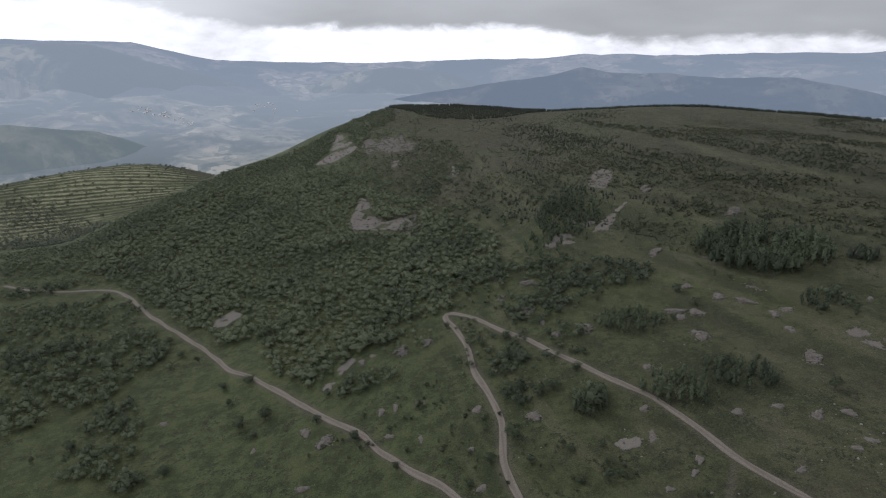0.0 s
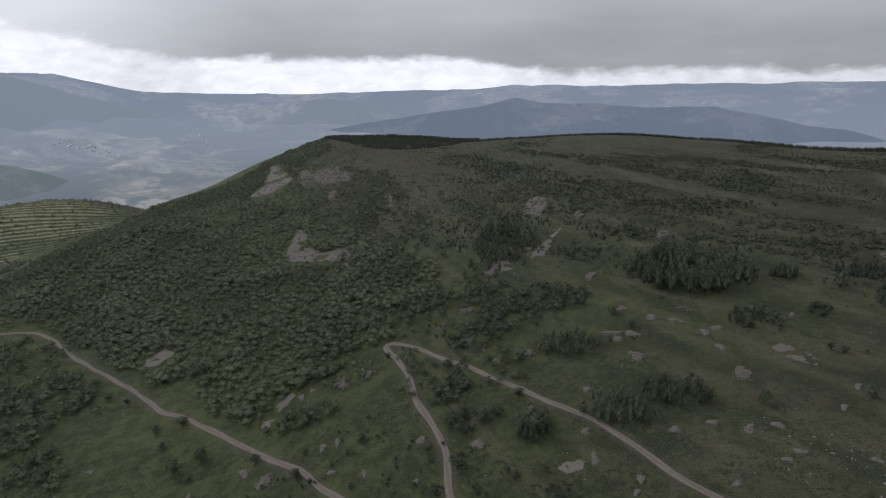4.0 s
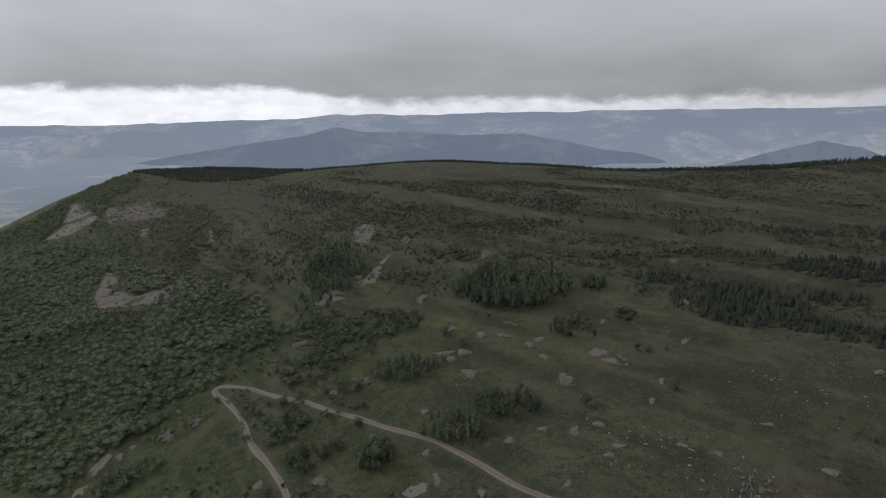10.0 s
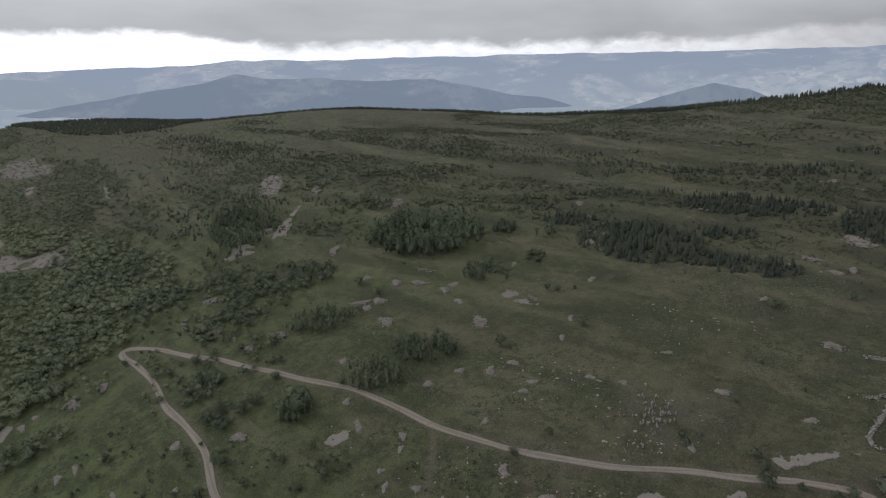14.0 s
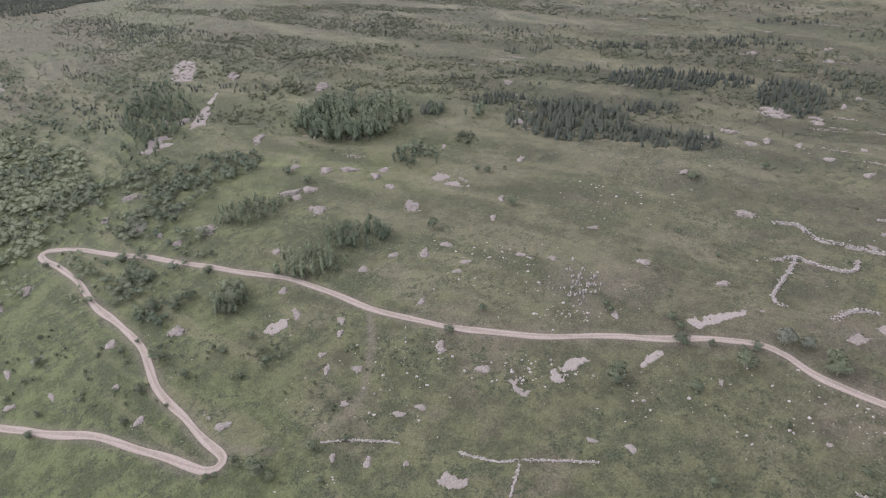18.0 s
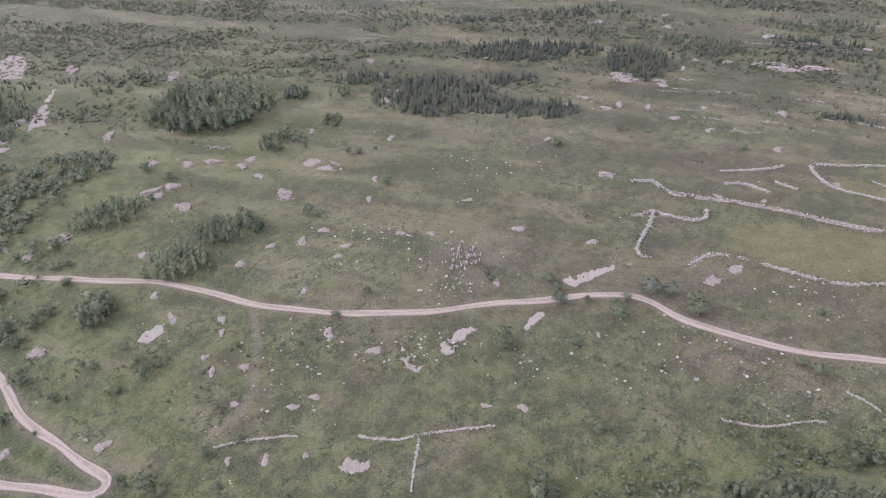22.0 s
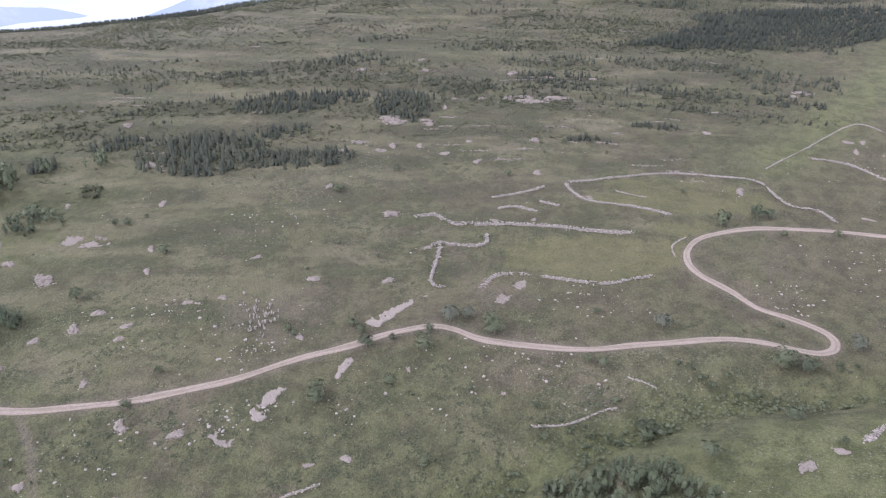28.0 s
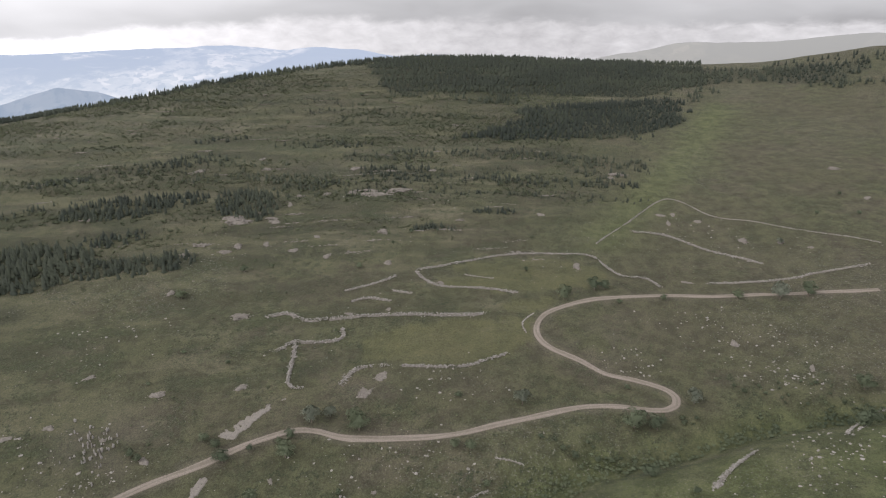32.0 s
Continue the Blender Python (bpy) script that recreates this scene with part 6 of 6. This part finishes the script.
# pines along the crest, and the dark wood behind the brow
count = 4200
edge_az = np.concatenate([rng.uniform(6, 50, 3000), rng.uniform(50, 99, 1200)])
edge_r = np.interp(edge_az, CREST_AT, CREST_FAR) * (1.03 - np.interp(edge_az, [6, 14, 30, 42, 99], [0.09, 0.05, 0.045, 0.06, 0.075]) * rng.uniform(0, 1, count) ** 1.4)
edge_h = np.interp(edge_az, [6, 30, 42, 60, 98], [3.4, 4.0, 5.4, 6.2, 6.2]) * rng.uniform(0.6, 1.15, count)
edge_az = np.radians(edge_az)
planted("pine_forest", "P", edge_r * np.sin(edge_az), edge_r * np.cos(edge_az), edge_h, "line of dark pines along the crest of the hill", "forest", LEAN_PINES)
wood_az = rng.uniform(-4.5, 8.5, 2600)
wood_r = np.interp(wood_az, CREST_AT, CREST_FAR) * (1.03 - (0.03 + 0.16 * np.sin(np.radians((wood_az + 4.5) / 13 * 180)) ** 0.7) * rng.uniform(0, 1, 2600))
wood_az = np.radians(wood_az)
planted("pine_forest", "P", wood_r * np.sin(wood_az), wood_r * np.cos(wood_az), rng.uniform(3.2, 5.0, 2600), "dark pine plantation on the hilltop", "forest", LEAN_PINES)
# shrubs and young pines on the banks of the old terraces
sx, sy = rng.uniform(-60, 930, 160000), rng.uniform(-300, 950, 160000)
sd, sr = np.degrees(np.arctan2(sx, sy)), np.hypot(sx, sy)
odds = np.maximum(bank(sx, sy) * smooth(-0.35, 0.35, lumps(sx, sy, 60, 91)) * (0.25 + 0.75 * smooth(300, 460, sr)), 1.1 * scrubby(sx, sy)) + 0.06 * (sr > 300) * (sd > 5) * (sd < 96) * (sr < 930)
ok = np.nonzero(rng.uniform(0, 1, len(sx)) < odds * 0.7)[0][:24000]
planted("shrub_patch", "C", sx[ok], sy[ok], rng.uniform(0.8, 1.7, len(ok)) * (1 + 0.75 * scrubby(sx[ok], sy[ok])), "low olive-green shrubs along the terrace banks", "shrubs", LOW_CROWNS)
ok = (sd > 5) & (sd < 96) & (sr > 420) & (sr < 930) & (drift(sx, sy, 92) > 0.18)
ok = np.nonzero(ok)[0][:4200]
planted("pine_grove", "P", sx[ok], sy[ok], rng.uniform(1.3, 3.2, len(ok)), "scattered young pines on the old terraces", "trees", LEAN_PINES)
# shrubs over the brow of the hill and its open spur
bx, br = rng.uniform(-7, 15, 9000), rng.uniform(430, 1010, 9000)
px, py = br * np.sin(np.radians(bx)), br * np.cos(np.radians(bx))
ok = np.nonzero(lumps(px, py, 55, 96) + 0.25 * rng.normal(0, 1, 9000) > 0.10)[0][:2300]
planted("thicket", "B", px[ok], py[ok], rng.uniform(1.0, 3.0, len(ok)), "scattered dark shrubs over the brow of the hill", "shrubs", LIGHT_CROWNS)
# hedges and trees on the terraced hill
bx, br = rng.uniform(-38, -15, 5000), rng.uniform(930, 1560, 5000)
px, py = br * np.sin(np.radians(bx)), br * np.cos(np.radians(bx))
ok = np.nonzero(0.6 * lumps(px, py, 120, 97) + 0.7 * bank(px, py) + 0.2 * rng.normal(0, 1, 5000) > 0.62)[0][:700]
planted("hedge_trees", "B", px[ok], py[ok], rng.uniform(2.5, 5.5, len(ok)), "trees and hedges between the small terraced fields", "trees", LIGHT_CROWNS)
# low bushes over the near pasture, and a tangle of them along the gully
lx, ly = rng.uniform(-200, 420, 40000), rng.uniform(-260, 420, 40000)
ld, lr = np.degrees(np.arctan2(lx, ly)), np.hypot(lx, ly)
ok = (ld > -38) & (ld < 118) & (lr > 110) & (lr < 430) & (lumps(lx, ly, 34, 98, 4) + 0.25 * rng.normal(0, 1, len(lx)) > 0.5)
ok &= (along(lx, ly, GULLY) > -8) | (ld < 84)
for road_line in ROADS:
    ok &= near_line(lx, ly, road_line, 8) > 4
for plot in FIELD_PLOTS:
    ok &= ~inside(lx, ly, plot)
ok = np.nonzero(ok)[0][:1500]
planted("shrub_patch", "C", lx[ok], ly[ok], 0.45 + 1.0 * rng.uniform(0, 1, len(ok)) ** 2, "low dark shrubs dotted over the rough pasture", "shrubs", LOW_CROWNS)
gs = even(GULLY, 0.8)
gs = np.repeat(gs, 3, 0) + rng.normal(0, 2.6, (3 * len(gs), 2))
gs = gs[lumps(gs[:, 0], gs[:, 1], 16, 99) > -0.15]
planted("thicket", "B", gs[:, 0], gs[:, 1], rng.uniform(0.7, 2.2, len(gs)), "tangle of green bushes along the gully", "shrubs", LIGHT_CROWNS)
# small stones over the near pasture
qx, qy = rng.uniform(-200, 420, 60000), rng.uniform(-260, 420, 60000)
qd, qr = np.degrees(np.arctan2(qx, qy)), np.hypot(qx, qy)
ok = (qd > 5) & (qd < 120) & (qr > 110) & (qr < 400) & (lumps(qx, qy, 30, 95) > 0.22)
for road_line in ROADS:
    ok &= near_line(qx, qy, road_line, 8) > 3.2
ok = np.nonzero(ok)[0][:2000]
sv, sf = rocks(qx[ok], qy[ok], 0.09 + 0.30 * rng.uniform(0, 1, len(ok)) ** 4, 0.8)
part("strewn_stones", mesh_of("strewn_stones", sv, sf, STONE), None, "small pale stones strewn over the pasture", "rocks", kind="stuff")
ok = (qd > 8) & (qd < 112) & (qr > 125) & (qr < 420) & (streaks(qx, qy) + 0.3 * lumps(qx, qy, 18, 105) > 0.32)
for road_line in ROADS:
    ok &= near_line(qx, qy, road_line, 8) > 3.0
for plot in FIELD_PLOTS:
    ok &= ~inside(qx, qy, plot)
ok = np.nonzero(ok)[0][:5000]
sv, sf = rocks(qx[ok], qy[ok], 0.07 + 0.22 * rng.uniform(0, 1, len(ok)) ** 3, 0.8)
part("strewn_stones", mesh_of("strewn_stones", sv, sf, SCREE), None, "grey field stones along the edges of old terraces", "rocks", kind="stuff")
# low banks of rubble cleared to the edges of the upper terraces
bank_x, bank_y, bank_s = [], [], []
for i in range(150):
    ba, br_ = math.radians(float(rng.uniform(22, 88))), float(rng.uniform(330, 820))
    cx, cy = br_ * math.sin(ba), br_ * math.cos(ba)
    reach, m = float(rng.uniform(3, 12)), int(rng.integers(24, 60))
    du = rng.normal(0, 0.5, m) * reach
    slope = np.array([float(broad(np.array([cx + 4]), np.array([cy]))[0] - broad(np.array([cx - 4]), np.array([cy]))[0]),
                      float(broad(np.array([cx]), np.array([cy + 4]))[0] - broad(np.array([cx]), np.array([cy - 4]))[0])])
    slope /= np.linalg.norm(slope) + 1e-9
    dw = rng.normal(0, 0.6, m)
    bank_x.append(cx - slope[1] * du + slope[0] * dw)
    bank_y.append(cy + slope[0] * du + slope[1] * dw)
    bank_s.append(0.22 + 0.6 * rng.uniform(0, 1, m) ** 2)
sv, sf = rocks(np.concatenate(bank_x), np.concatenate(bank_y), np.concatenate(bank_s), 0.6)
part("strewn_stones", mesh_of("strewn_stones", sv, sf, SCREE), None, "low banks of grey rubble along the upper terraces", "rocks", kind="stuff")
# the dense round grove under the near bank of the gully
for i in range(240):
    ga, gr = rng.uniform(0, 2 * math.pi), math.sqrt(rng.uniform(0, 1))
    gx, gy = 130 + 19 * gr * math.cos(ga), 10 + 23 * gr * math.sin(ga)
    tree("L", float(gx), float(gy), float(rng.uniform(5.0, 8.0) * (1.1 - 0.35 * gr)), "trees of the grove by the gully")
# rough herbs on the near pasture, in drifts
hx, hy = rng.uniform(-280, 420, 120000), rng.uniform(-260, 520, 120000)
hd, hr = np.degrees(np.arctan2(hx, hy)), np.hypot(hx, hy)
ok = (hd > -40) & (hd < 120) & (hr > 105) & (hr < 420) & (lumps(hx, hy, 24, 93, 4) + 0.35 * rng.normal(0, 1, len(hx)) > 0.42)
for road_line in ROADS:
    ok &= near_line(hx, hy, road_line, 8) > 3.0
for plot in FIELD_PLOTS:
    ok &= ~inside(hx, hy, plot)
ok = np.nonzero(ok)[0][:13000]
planted("rough_herbs", "C", hx[ok], hy[ok], 0.25 + 0.75 * rng.uniform(0, 1, len(ok)) ** 2, "drifts of rough grass and herbs on the pasture", "grass", TUFTS)


# the village far below in the valley: small pale houses with tin roofs
def house(x, y, turn, long, wide, tall):
    z = float(far_height(np.array([x]), np.array([y]))[0]) - 1.0
    top = tagged(new("house"), "small pale house with a pitched tin roof in the valley", "house", "houses of the valley village")
    top.matrix_world = pose(x, y, z, 0, 0, turn)
    a, b = long / 2, wide / 2
    walls = [(-a, -b, 0), (a, -b, 0), (a, b, 0), (-a, b, 0), (-a, -b, tall), (a, -b, tall), (a, b, tall), (-a, b, tall)]
    part("wall", mesh_of("wall", walls, [(0, 1, 5, 4), (1, 2, 6, 5), (2, 3, 7, 6), (3, 0, 4, 7)], PLASTER), top)
    e, r = 0.5, tall + wide * 0.4
    roof = [(-a - e, -b - e, tall - 0.2), (a + e, -b - e, tall - 0.2), (a + e, 0, r), (-a - e, 0, r), (-a - e, b + e, tall - 0.2), (a + e, b + e, tall - 0.2)]
    part("roof", mesh_of("roof", roof, [(0, 1, 2, 3), (3, 2, 5, 4)], TIN), top)


PLASTER = surface("plaster", lambda t, p: t.mix(t.noise(p, 0.8, 3), (0.62, 0.60, 0.56), (0.75, 0.73, 0.70)), 0.9)
TIN = surface("tin_roof", lambda t, p: t.mix(t.noise(p, 0.5, 3), (0.50, 0.51, 0.53), (0.72, 0.73, 0.75)), 0.5)
for i in range(26):
    ha = math.radians(-24.3 + 0.16 * i + float(rng.normal(0, 0.25)))
    hr_ = 3330 - 6 * i + float(rng.normal(0, 26))
    house(hr_ * math.sin(ha), hr_ * math.cos(ha), float(rng.uniform(0, 180)), 11, 8, 5)
for i in range(9):
    ha, hr_ = math.radians(-14 + float(rng.normal(0, 1.6))), 3500 + float(rng.normal(0, 60))
    house(hr_ * math.sin(ha), hr_ * math.cos(ha), float(rng.uniform(0, 180)), 10, 7, 4.5)
